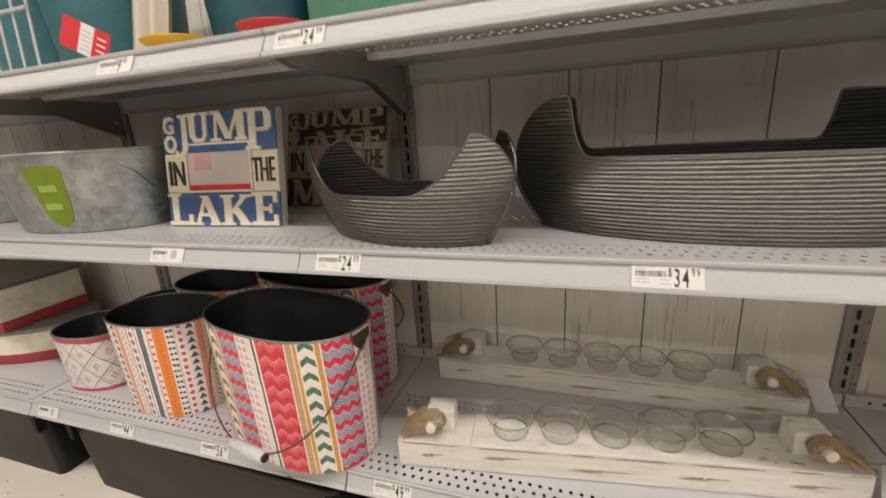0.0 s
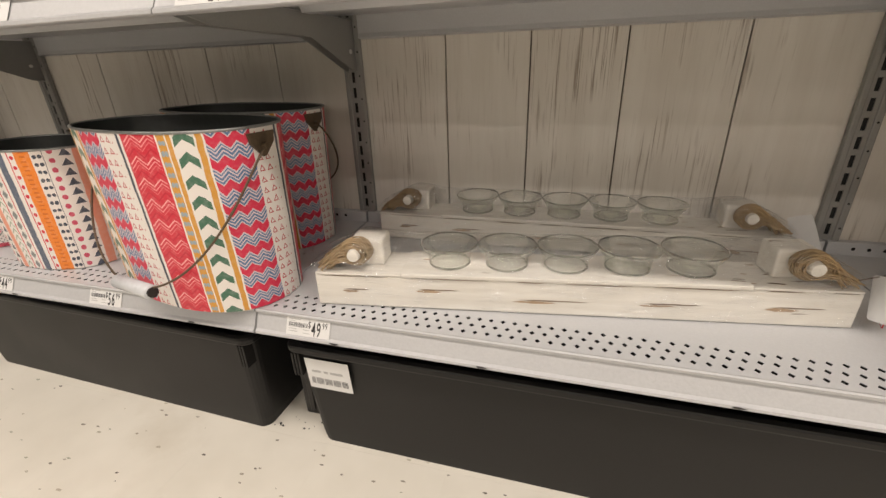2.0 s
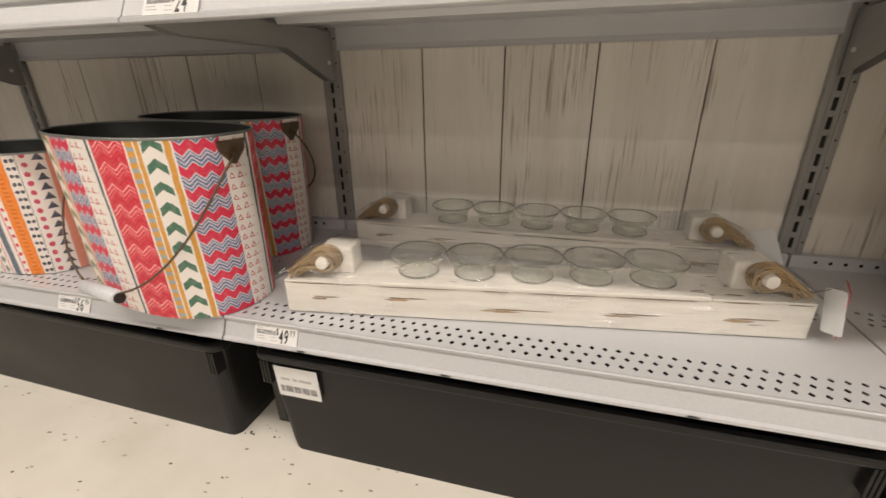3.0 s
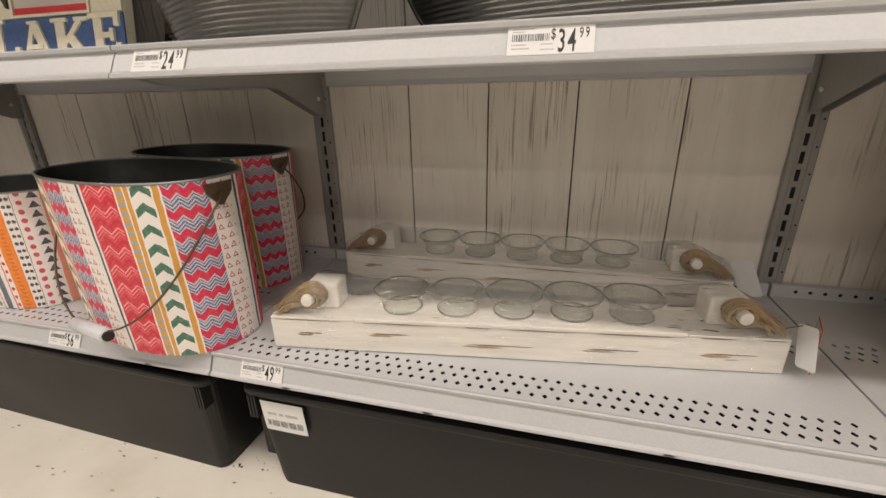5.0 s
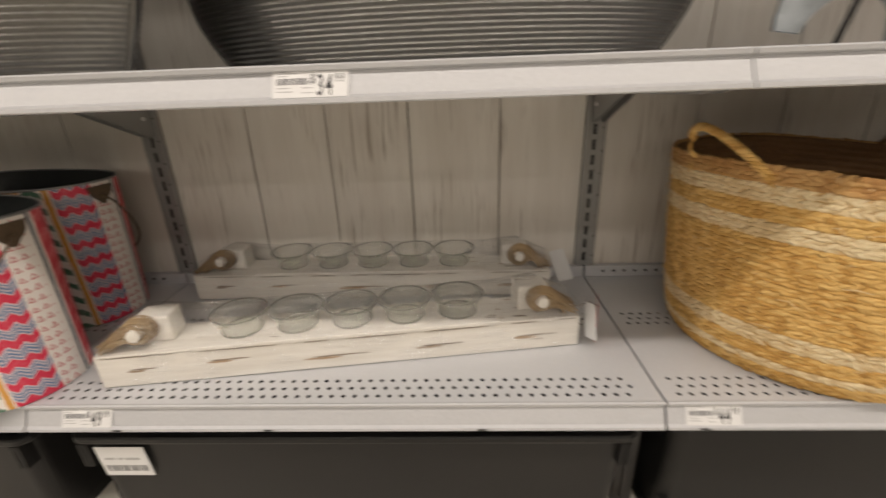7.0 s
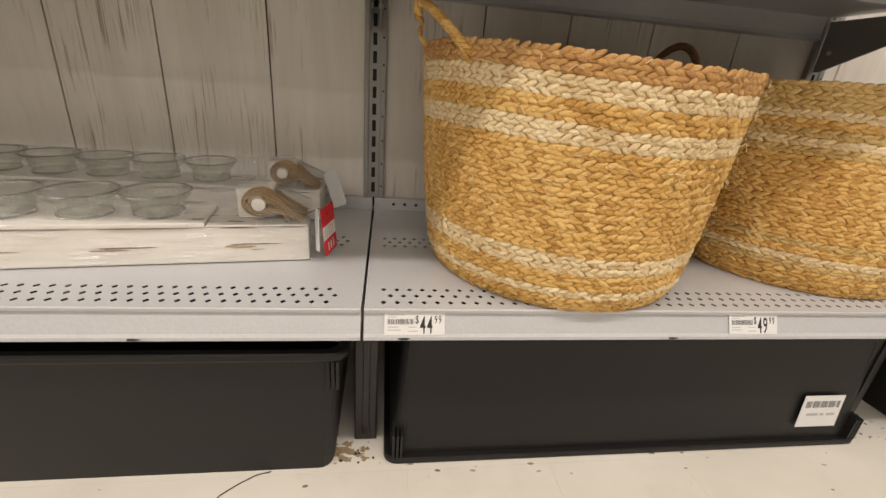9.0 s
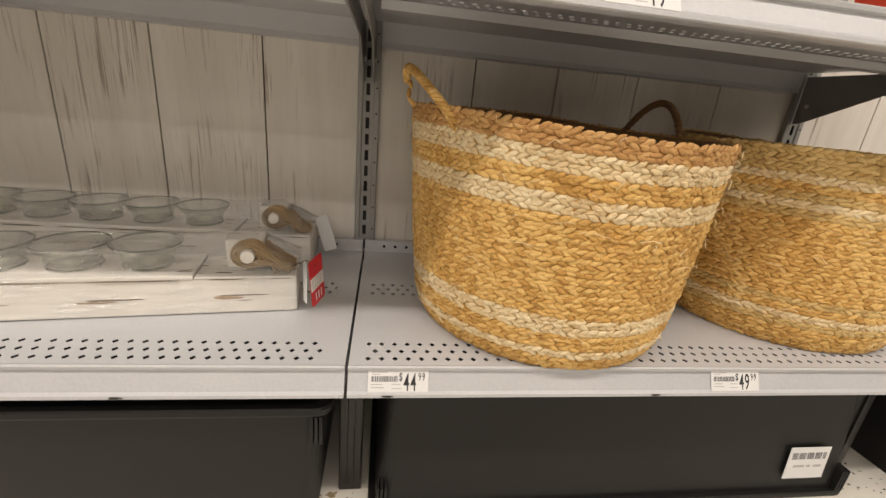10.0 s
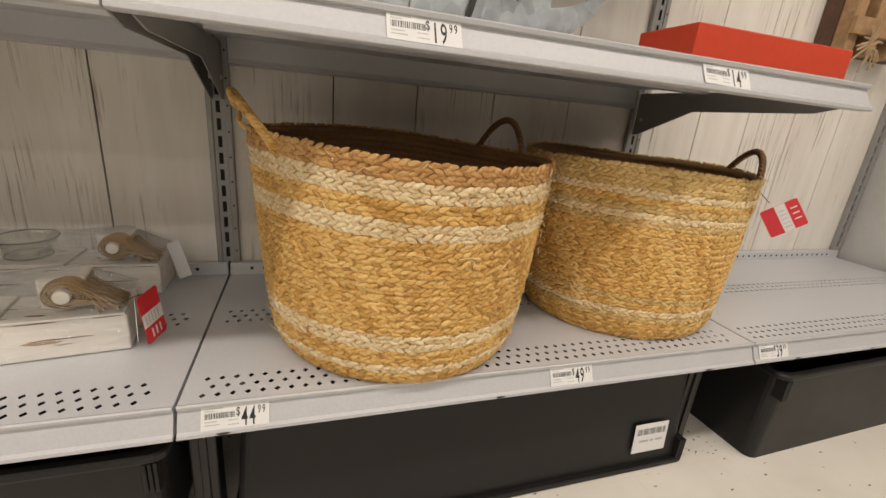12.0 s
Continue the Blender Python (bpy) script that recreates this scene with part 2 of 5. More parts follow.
# back wall of white-washed boards with dark grooves
wall_north = tagged(part("wall_north", boxed(-6.2, 6.2, BACK + 0.012, 2.2, 0, CEILING), GROOVE), "white-washed vertical wooden board back wall", "wall", kind="structure")
CUTS = (0.0, 0.302, 0.553, 0.81, 1.092, BAY)
LOOKS = (BOARD_PART, BOARD, BOARD_WORN, BOARD_PART, BOARD)
plank_meshes = []
for k, (a, b) in enumerate(zip(CUTS, CUTS[1:])):
    bm = bmesh.new()
    g = 0.002
    box(bm, a + g, b - g, 0, 0.012, 0.02, 2.6, bevel=0.0012)
    plank_meshes.append((bm, LOOKS[k]))
firsts = []
for s in [SEAMS[0] - BAY] + SEAMS:
    for k in range(5):
        if len(firsts) < 5:
            o = part("plank", plank_meshes[k][0], plank_meshes[k][1], wall_north)
            o.matrix_basis = pose(s, BACK, 0)
            firsts.append(o)
        else:
            again(firsts[k], wall_north, pose(s, BACK, 0), "plank")


def holed(bm, x0, x1, ys, z, pitch, hx, hy, dy):
    """Rows of diamond holes at ys in a sheet; the cells of a row are dy deep."""
    for r, y in enumerate(ys):
        n = int((x1 - x0 - 0.05) / pitch)
        left = x0 + 0.022 + (pitch / 2 if r % 2 else 0)
        quad(bm, (x0, y - dy / 2, z), (left, y - dy / 2, z), (left, y + dy / 2, z), (x0, y + dy / 2, z))
        for i in range(n):
            a, b = left + i * pitch, left + (i + 1) * pitch
            c = (a + b) / 2
            o = [bm.verts.new(p) for p in ((a, y - dy / 2, z), (b, y - dy / 2, z), (b, y + dy / 2, z), (a, y + dy / 2, z))]
            d = [bm.verts.new(p) for p in ((c, y - hy, z), (c + hx, y, z), (c, y + hy, z), (c - hx, y, z))]
            e = [bm.verts.new((v.co.x, v.co.y, z - 0.0012)) for v in d]
            bm.faces.new((o[0], o[1], d[0]))
            bm.faces.new((o[1], d[1], d[0]))
            bm.faces.new((o[1], o[2], d[1]))
            bm.faces.new((o[2], d[2], d[1]))
            bm.faces.new((o[2], o[3], d[2]))
            bm.faces.new((o[3], d[3], d[2]))
            bm.faces.new((o[3], o[0], d[3]))
            bm.faces.new((o[0], d[0], d[3]))
            for i2 in range(4):
                bm.faces.new((d[i2], d[(i2 + 1) % 4], e[(i2 + 1) % 4], e[i2]))
        right = left + n * pitch
        quad(bm, (right, y - dy / 2, z), (x1, y - dy / 2, z), (x1, y + dy / 2, z), (right, y + dy / 2, z))


def deck_sheet(width, front, back, rows, z):
    bm = bmesh.new()
    dy = 0.0255
    y = front
    for ys in rows:
        a, b = ys[0] - dy / 2, ys[-1] + dy / 2
        quad(bm, (0, y, z), (width, y, z), (width, a, z), (0, a, z))
        holed(bm, 0, width, ys, z, 0.0255, 0.0062, 0.0072, dy)
        y = b
    quad(bm, (0, y, z), (width, y, z), (width, back, z), (0, back, z))
    bmesh.ops.remove_doubles(bm, verts=bm.verts, dist=0.00005)
    return bm


def lip(width, front, z, drop, out, back_fold):
    """The folded front edge of a shelf: a bead, a leaning price channel, a lower bead and a fold back."""
    prof = [(front + 0.003, z), (front - 0.003, z + 0.0025), (front - 0.006, z), (front - 0.005, z - 0.006), (front + 0.001, z - 0.009),
            (front - out + 0.004, z - drop + 0.012), (front - out - 0.002, z - drop + 0.008), (front - out - 0.003, z - drop + 0.002),
            (front - out, z - drop), (front - out + back_fold, z - drop), (front - out + back_fold, z - drop + 0.004)]
    bm = bmesh.new()
    loft(bm, [[(x, y, zz) for y, zz in prof] for x in (0, width)], closed=False)
    for x, inset in ((0, 0.0), (width, 0.0)):
        bm.faces.new([bm.verts.new((x, y, zz)) for y, zz in prof[:9]] + [bm.verts.new((x, front + 0.003, z - drop))])
    return bm


def base_shelf(seam):
    s = thing("base_shelf", "grey steel perforated base shelf with price channel", "shelf", pose(seam + 0.003, 0, 0), "base shelves")
    w = BAY - 0.006
    part("deck", deck_sheet(w, DECK_FRONT, BACK - 0.03, ((1.296, 1.3215, 1.347), (1.58, 1.6055, 1.631)), DECK), STEEL, s)
    channel = part("price_channel", lip(w, DECK_FRONT, DECK, 0.056, 0.019, 0.018), LIP_DIMMED, s)
    for k in range(3):
        cx = (0.13, 0.565, 1.1)[k] + 0.11 * math.sin(7 * seam + k)
        chip = bmesh.new()
        loft(chip, [[(cx + 0.011 * (1 + 0.3 * math.sin(3 * a + k)) * math.cos(a), DECK_FRONT - 0.0225 - e, DECK - 0.0505 + 0.0024 * math.sin(a)) for a in (j * math.pi / 5 for j in range(10))] for e in (0.0, 0.0004)], True, True)
        part("paint_chip", chip, LEG, channel, "dark chipped paint")
    bm = bmesh.new()
    box(bm, 0, w, BACK - 0.03, BACK - 0.006, DECK - 0.02, DECK + 0.036, bevel=0.002)
    back = part("back_rail", bm, STEEL, s)
    # flat dark discs laid on the rail stand for the shade in its holes
    bm = bmesh.new()
    for i in range(36):
        x = 0.06 + i * 0.0352
        loft(bm, [[(x + 0.0052 * math.cos(a), BACK - 0.0305, DECK + 0.019 + 0.0052 * math.sin(a)) for a in (j * math.pi / 4 for j in range(8))],
                  [(x + 0.0052 * math.cos(a), BACK - 0.0308, DECK + 0.019 + 0.0052 * math.sin(a)) for a in (j * math.pi / 4 for j in range(8))]], True, True)
    tagged(part("hole_row", bm, HOLE_SHADE, back), kind="stuff")
    for x0, x1 in ((0.0, 0.0025), (w - 0.0025, w)):
        part("side_flange", boxed(x0, x1, DECK_FRONT + 0.004, BACK - 0.031, DECK - 0.05, DECK - 0.001), STEEL, s)
    return s


def bracket_mesh(z):
    """A tapered steel shelf bracket, deep at the post and shallow at the front."""
    prof = [(BACK - 0.02, z - 0.012), (1.26, z - 0.012), (1.26, z - 0.05), (1.31, z - 0.062), (1.655, z - 0.068), (1.87, z - 0.152), (BACK - 0.02, z - 0.155)]
    bm = bmesh.new()
    loft(bm, [[(x, y, zz) for y, zz in prof] for x in (-0.0015, 0.0015)], True, True)
    return bm


def upper_shelf(seam, z, rows=((1.261, 1.2865, 1.312), (1.54, 1.5655))):
    s = thing("upper_shelf", "grey steel perforated shelf on tapered brackets", "shelf", pose(seam + 0.0015, 0, 0), "upper shelves")
    w = BAY - 0.003
    part("deck", deck_sheet(w, MID_FRONT, BACK - 0.02, rows, z), STEEL, s)
    part("price_channel", lip(w, MID_FRONT, z, 0.053, 0.02, 0.026), LIP_DIMMED, s)
    bm = bmesh.new()
    loft(bm, [[(x, y, zz) for y, zz in ((BACK - 0.02, z), (BACK - 0.02, z - 0.05), (BACK - 0.024, z - 0.062), (BACK - 0.004, z - 0.066), (BACK - 0.003, z))] for x in (0.03, w - 0.03)], True, True)
    part("back_flange", bm, STEEL, s)
    for y in (1.38, 1.62):
        bm = bmesh.new()
        loft(bm, [[(x, yy, z - 0.001 - d) for yy, d in ((y - 0.028, 0.0), (y - 0.02, 0.018), (y + 0.02, 0.018), (y + 0.028, 0.0))] for x in (0.03, w - 0.03)], True, True)
        part("stiffener", bm, STEEL, s)
    for x in (0.012, w - 0.012):
        b = part("bracket", bracket_mesh(z), POST, s)
        b.matrix_basis = pose(x, 0, 0)
        part("bracket_pin", rod(x - 0.006, 1.862, z - 0.10, x + 0.006, 1.862, z - 0.10, 0.006), PAPER, b).matrix_basis = pose(-x, 0, 0)
    return s


def slotted(bm, x0, x1, y, z0, z1, pitch, sx, sz, cx):
    """A steel strip with a column of upright slots."""
    n = int((z1 - z0) / pitch)
    for i in range(n):
        a, b = z0 + i * pitch, z0 + (i + 1) * pitch
        c = (a + b) / 2
        o = [bm.verts.new(p) for p in ((x0, y, a), (x1, y, a), (x1, y, b), (x0, y, b))]
        d = [bm.verts.new(p) for p in ((cx - sx, y, c - sz), (cx + sx, y, c - sz), (cx + sx, y, c + sz), (cx - sx, y, c + sz))]
        e = [bm.verts.new((v.co.x, y + 0.003, v.co.z)) for v in d]
        for k in range(4):
            j = (k + 1) % 4
            bm.faces.new((o[k], o[j], d[j], d[k]))
            bm.faces.new((d[k], d[j], e[j], e[k]))
    return z0 + n * pitch


POST_FRONT = BACK - 0.016


def upright(seam):
    u = thing("shelf_upright", "grey steel slotted shelf upright post", "shelf post", pose(seam, 0, 0), "shelf uprights")
    bm = bmesh.new()
    top = slotted(bm, -0.016, 0.014, POST_FRONT, 0.4, 2.35, 0.0462, 0.0055, 0.0155, -0.002)
    bmesh.ops.remove_doubles(bm, verts=bm.verts, dist=0.00005)
    part("slotted_face", bm, POST, u)
    # box added behind the slots; its dark colour is their shade
    part("slot_shadow_box", boxed(-0.011, 0.007, POST_FRONT + 0.006, POST_FRONT + 0.0275, 0.4, 2.35), HOLE_SHADE, u)
    for x0, x1, y0 in ((-0.031, -0.016, POST_FRONT - 0.004), (0.014, 0.031, POST_FRONT - 0.004)):
        part("flange", boxed(x0, x1, y0, BACK - 0.001, 0.0, 2.35, bevel=0.003), POST, u)
    # small dark discs stand for shaded rivet holes
    bm = bmesh.new()
    for i in range(24):
        z = 0.52 + i * 0.0924 * 0.75
        loft(bm, [[(0.0225 + 0.003 * math.cos(a), POST_FRONT - 0.0041 - e, z + 0.003 * math.sin(a)) for a in (j * math.pi / 3 for j in range(6))] for e in (0.0, 0.0003)], True, True)
    tagged(part("rivet_holes", bm, HOLE_SHADE, u), kind="stuff")
    leg = part("foot_post", boxed(-0.024, 0.03, 1.40, 1.46, 0.0, 0.388, bevel=0.004), LEG, u, "dark painted foot post")
    part("foot_rib", boxed(-0.004, 0.012, 1.394, 1.402, 0.02, 0.388, bevel=0.002), LEG, leg)
    part("base_rail", boxed(-0.02, 0.026, 1.46, BACK - 0.02, 0.30, 0.388), LEG, u)
    return u


for s in SEAMS:
    upright(s)
for s in SEAMS[:-1]:
    base_shelf(s)
for s in SEAMS[:4]:
    upper_shelf(s, MID)
for s in SEAMS[:3]:
    upper_shelf(s, TOP)
upper_shelf(SEAMS[3], TOP + 0.15)
tagged(part("side_panel", boxed(3.613, 3.66, 1.15, BACK - 0.002, 0.0, 2.35, bevel=0.004), SIDE_PANEL), "plain grey end panel of the shelving", "panel", kind="structure")


# ---- materials of the goods ----
def seagrass(name, lo, mid, hi):
    m, nodes, links, b = graph(name)
    t = m.node_tree
    g = t.nodes.new("ShaderNodeNewGeometry")
    fibre = noise_tex(t, 1.0, 5, (190, 190, 520), "Object", 0.65)
    patch = noise_tex(t, 6, 3)
    f = V(t, g.outputs["Random Per Island"]) * 0.36 + fibre * 0.8 + patch * 0.1
    links.new(ramp(t, f, (0.28, lo), (0.57, mid), (0.88, hi)), b.inputs["Base Color"])
    b.inputs["Roughness"].default_value = 0.55
    b.inputs["Specular IOR Level"].default_value = 0.38
    bump(t, b, fibre, 1.0, 0.003)
    return m


GRASS = seagrass("tan_seagrass", (0.32, 0.155, 0.033), (0.65, 0.37, 0.098), (0.85, 0.59, 0.225))
GRASS_RIM = seagrass("orange_seagrass", (0.3, 0.145, 0.045), (0.52, 0.28, 0.095), (0.66, 0.41, 0.165))
GRASS_PALE = seagrass("pale_seagrass", (0.5, 0.34, 0.16), (0.77, 0.59, 0.33), (0.89, 0.76, 0.5))
GRASS_DIM = seagrass("olive_seagrass", (0.3, 0.18, 0.06), (0.6, 0.4, 0.145), (0.76, 0.56, 0.25))
# dark brown weave with the shade of basket insides and back handle in its colour
BROWN_SHADED = plain("shaded_brown_weave", (0.22, 0.115, 0.045), 0.75, 0, 220, 0.35, 0.5)
TWINE = plain("tan_twine", (0.4, 0.29, 0.165), 0.75, 0, 260, 0.3, 0.5)


def pattern(name, build, rough=0.42):
    """A printed wrap: build(t, s, v) gives layers of (mask, colour) over white, in metres of girth and height."""
    m, nodes, links, b = graph(name)
    t = m.node_tree
    uv, (u, v, w) = coords(t, "UV")
    wob = noise_tex(t, 30, 3, kind="UV")
    wob2 = noise_tex(t, 90, 2, kind="UV")
    u2, v2 = u + (wob - 0.5) * 0.006, v + (wob - 0.5) * 0.008
    col = (0.78, 0.735, 0.7)
    for mask, c in build(t, u2, v2):
        rub = wob2 * 0.4 + 0.78
        col = mix(t, (mask * rub).op("MINIMUM", 1.0), col, c)
    links.new(col, b.inputs["Base Color"])
    b.inputs["Roughness"].default_value = rough
    bump(t, b, wob2, 0.12, 0.001)
    return m


RED, PINK, NAVY, BLUE, AMBER, GREEN, ORANGE = (0.6, 0.02, 0.045), (0.72, 0.17, 0.19), (0.045, 0.055, 0.085), (0.17, 0.27, 0.4), (0.62, 0.3, 0.045), (0.055, 0.15, 0.095), (0.78, 0.22, 0.02)


def zigzag(t, u, v):
    P = 0.357
    s = (u + v * 0.045 - 0.066 + P * 6).wrap(P)
    out = [(s.lt(0.008), NAVY), (s.between(0.016, 0.107), RED)]
    zz = v + s.tri(0.0225) * 0.75
    for off, w, c in ((0.0, 0.0036, (0.84, 0.4, 0.4)), (0.0085, 0.003, (0.8, 0.3, 0.31)), (0.0165, 0.0022, (0.72, 0.16, 0.18)), (0.03, 0.004, (0.5, 0.012, 0.035))):
        out.append((s.between(0.021, 0.103) * (zz + off).wrap(0.045).lt(w), c))
    out += [(s.between(0.111, 0.129), AMBER), (s.between(0.132, 0.142), AMBER)]
    du, dv = (s - 0.12).op("ABSOLUTE") - 0.004, v.wrap(0.021) - 0.0105
    out.append(((du * du + dv * dv * 0.6).lt(0.000017), (0.3, 0.37, 0.42)))
    ch = v + (s - 0.1655).op("ABSOLUTE") * 0.75
    out.append((s.between(0.146, 0.186) * ch.wrap(0.044).lt(0.0185), GREEN))
    out.append((s.between(0.19, 0.202), AMBER))
    wz = (v + (s - 0.204).tri(0.0148) * 0.95).wrap(0.0485)
    inside = s.between(0.206, 0.292)
    out += [(inside, (0.62, 0.53, 0.57)), (inside * wz.lt(0.0205), (0.62, 0.02, 0.065))]
    out += [(inside * wz.between(a, b), (0.09, 0.17, 0.31)) for a, b in ((0.0235, 0.0285), (0.032, 0.0375), (0.041, 0.0445))]
    tu, tv = (s.wrap(0.0225) - 0.011).op("ABSOLUTE"), v.wrap(0.024)
    edge = tu * 1.7 + tv
    out.append((s.between(0.298, 0.343) * edge.between(0.012, 0.0165) * tv.gt(0.002), (0.5, 0.1, 0.11)))
    out.append((s.between(0.298, 0.343) * tv.between(0.002, 0.0045) * edge.lt(0.0165), (0.5, 0.1, 0.11)))
    return out


def stripes(t, u, v):
    P = 0.29
    s = (u + 0.068 + P * 6).wrap(P)
    out = [(s.lt(0.022), (0.76, 0.3, 0.2))]
    a = v + (s - 0.038).op("ABSOLUTE") * 1.2
    out.append((s.between(0.026, 0.05) * a.wrap(0.02).lt(0.006), (0.3, 0.36, 0.26)))
    out.append((s.between(0.054, 0.058), RED))
    du, dv = s - 0.073, v.wrap(0.03) - 0.015
    out.append(((du.op("ABSOLUTE") + dv.op("ABSOLUTE") * 0.8).lt(0.0105), (0.2, 0.22, 0.22)))
    out.append((s.between(0.089, 0.092), RED))
    out.append((s.between(0.102, 0.124), (0.1, 0.125, 0.18)))
    out.append((s.between(0.138, 0.141), RED))
    du, dv = s - 0.149, v.wrap(0.026) - 0.013
    out.append(((du * du + dv * dv).lt(0.00003), RED))
    out.append((s.between(0.158, 0.198), ORANGE))
    dv = v.wrap(0.012)
    out.append((s.between(0.171, 0.185) * dv.lt(0.004), (0.6, 0.14, 0.015)))
    for c in (0.207, 0.219):
        du, dv = s - c, v.wrap(0.021) - 0.0105
        out.append(((du * du + dv * dv).lt(0.000026), NAVY))
    out.append((s.between(0.226, 0.2275), NAVY))
    du, dv = s - 0.243, v.wrap(0.025) - 0.0125
    out.append(((du * du + dv * dv).lt(0.00005), (0.55, 0.06, 0.12)))
    ed = (s - 0.273).op("ABSOLUTE") * 1.5 + v.wrap(0.027)
    out.append((s.between(0.256, 0.29) * ed.lt(0.02), (0.05, 0.06, 0.09)))
    return out


def lattice(t, u, v):
    p, q = (u + v + 3.0).wrap(0.105), (u - v + 3.0).wrap(0.105)
    out = []
    for c in (p, q):
        out.append((c.lt(0.003), NAVY))
        out.append((c.between(0.014, 0.016), (0.25, 0.27, 0.3)))
    a, b = (p - 0.0525).op("ABSOLUTE"), (q - 0.0525).op("ABSOLUTE")
    r = a.op("MAXIMUM", b)
    out += [(r.between(0.0125, 0.0155), NAVY), (r.lt(0.010), (0.72, 0.3, 0.32)), (r.lt(0.004), (0.75, 0.7, 0.66))]
    dp, dq = p.wrap(0.012) - 0.006, q.wrap(0.012) - 0.006
    out.append(((dp * dp + dq * dq).lt(0.000007) * r.gt(0.018), (0.2, 0.2, 0.24)))
    out.append((v.lt(0.012), (0.5, 0.05, 0.09)))
    out.append((v.gt(0.205), (0.42, 0.06, 0.09)))
    return out


WRAP_ZIGZAG = pattern("zigzag_paper_wrap", zigzag)
WRAP_STRIPES = pattern("striped_paper_wrap", stripes)
WRAP_LATTICE = pattern("diamond_paper_wrap", lattice)
PAIL_INSIDE = plain("black_pail_enamel", (0.026, 0.03, 0.029), 0.4, 0.0, 60, 0.25, 0.05)
RIM_STEEL = plain("dull_steel_rim", (0.26, 0.27, 0.27), 0.4, 0.8, 120, 0.15, 0.1)
WIRE = plain("brown_wire", (0.12, 0.085, 0.055), 0.45, 0.5, 150, 0.2, 0.1)
GRIP = plain("grey_plastic_grip", (0.55, 0.57, 0.6), 0.22, 0, 90, 0.1, 0.1)


def galvanised(name, tone=(0.36, 0.38, 0.385)):
    m, nodes, links, b = graph(name)
    t = m.node_tree
    v = t.nodes.new("ShaderNodeTexVoronoi")
    v.inputs["Scale"].default_value = 38
    c = t.nodes.new("ShaderNodeTexCoord")
    links.new(c.outputs["Object"], v.inputs["Vector"])
    sp = t.nodes.new("ShaderNodeSeparateXYZ")
    links.new(v.outputs["Color"], sp.inputs[0])
    f = V(t, sp.outputs[0]) * 0.22 + noise_tex(t, 17, 6) * 0.8
    links.new(ramp(t, f, (0.25, tuple(x * 0.6 for x in tone)), (0.75, tuple(x * 1.3 for x in tone))), b.inputs["Base Color"])
    rr = f * 0.3 + 0.3
    links.new(rr.sock, b.inputs["Roughness"])
    b.inputs["Metallic"].default_value = 0.75
    return m


ZINC = galvanised("galvanised_zinc")
ZINC_BLUE = galvanised("pale_galvanised_sheet", (0.42, 0.46, 0.49))
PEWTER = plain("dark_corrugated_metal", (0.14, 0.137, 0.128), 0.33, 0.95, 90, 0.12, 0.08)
# the hull metal again, its colour darkened to give the inside its shade
PEWTER_SHADED = plain("shaded_canoe_inside", (0.05, 0.049, 0.047), 0.5, 0.5, 90, 0.2, 0.1)


def distressed(name):
    """White paint worn through to brown wood in short strokes along x."""
    m, nodes, links, b = graph(name)
    t = m.node_tree
    wash = noise_tex(t, 1.0, 5, (5, 60, 60))
    base = ramp(t, wash, (0.3, (0.7, 0.665, 0.6)), (0.7, (0.82, 0.795, 0.74)))
    chips = noise_tex(t, 1.0, 4, (7.5, 40, 85), "Object", 0.55, (2.0, 5.0, 1.0))
    cm = V(t, ramp(t, chips, (0.68, (0, 0, 0)), (0.71, (1, 1, 1))))
    tone = noise_tex(t, 14, 2)
    wood = ramp(t, tone, (0.35, (0.15, 0.1, 0.06)), (0.65, (0.33, 0.22, 0.13)))
    links.new(mix(t, cm * 0.85, base, wood), b.inputs["Base Color"])
    b.inputs["Roughness"].default_value = 0.6
    bump(t, b, wash * 0.6 + cm * -0.5, 0.35, 0.002)
    return m


GOUGE = plain("bare_tan_wood", (0.36, 0.255, 0.16), 0.7, 0, 150, 0.35, 0.3)
GOUGE_DARK = plain("bare_brown_wood", (0.17, 0.115, 0.07), 0.7, 0, 150, 0.35, 0.3)
WORN_WHITE = distressed("distressed_white_wood")


def clear_glass(name, share, tint):
    m, nodes, links, b = graph(name)
    b.inputs["Base Color"].default_value = (*tint, 1)
    b.inputs["Transmission Weight"].default_value = 1.0
    b.inputs["Roughness"].default_value = 0.015
    b.inputs["IOR"].default_value = 1.4
    tr, mx = nodes.new("ShaderNodeBsdfTransparent"), nodes.new("ShaderNodeMixShader")
    tr.inputs[0].default_value = (0.985, 0.99, 0.975, 1)
    mx.inputs[0].default_value = share
    links.new(tr.outputs[0], mx.inputs[1])
    links.new(b.outputs[0], mx.inputs[2])
    links.new(mx.outputs[0], nodes["Material Output"].inputs[0])
    return m


GLASS = clear_glass("thin_clear_glass", 0.3, (0.95, 0.965, 0.935))
GLASS_RIM = clear_glass("thick_clear_glass", 0.75, (0.42, 0.44, 0.4))


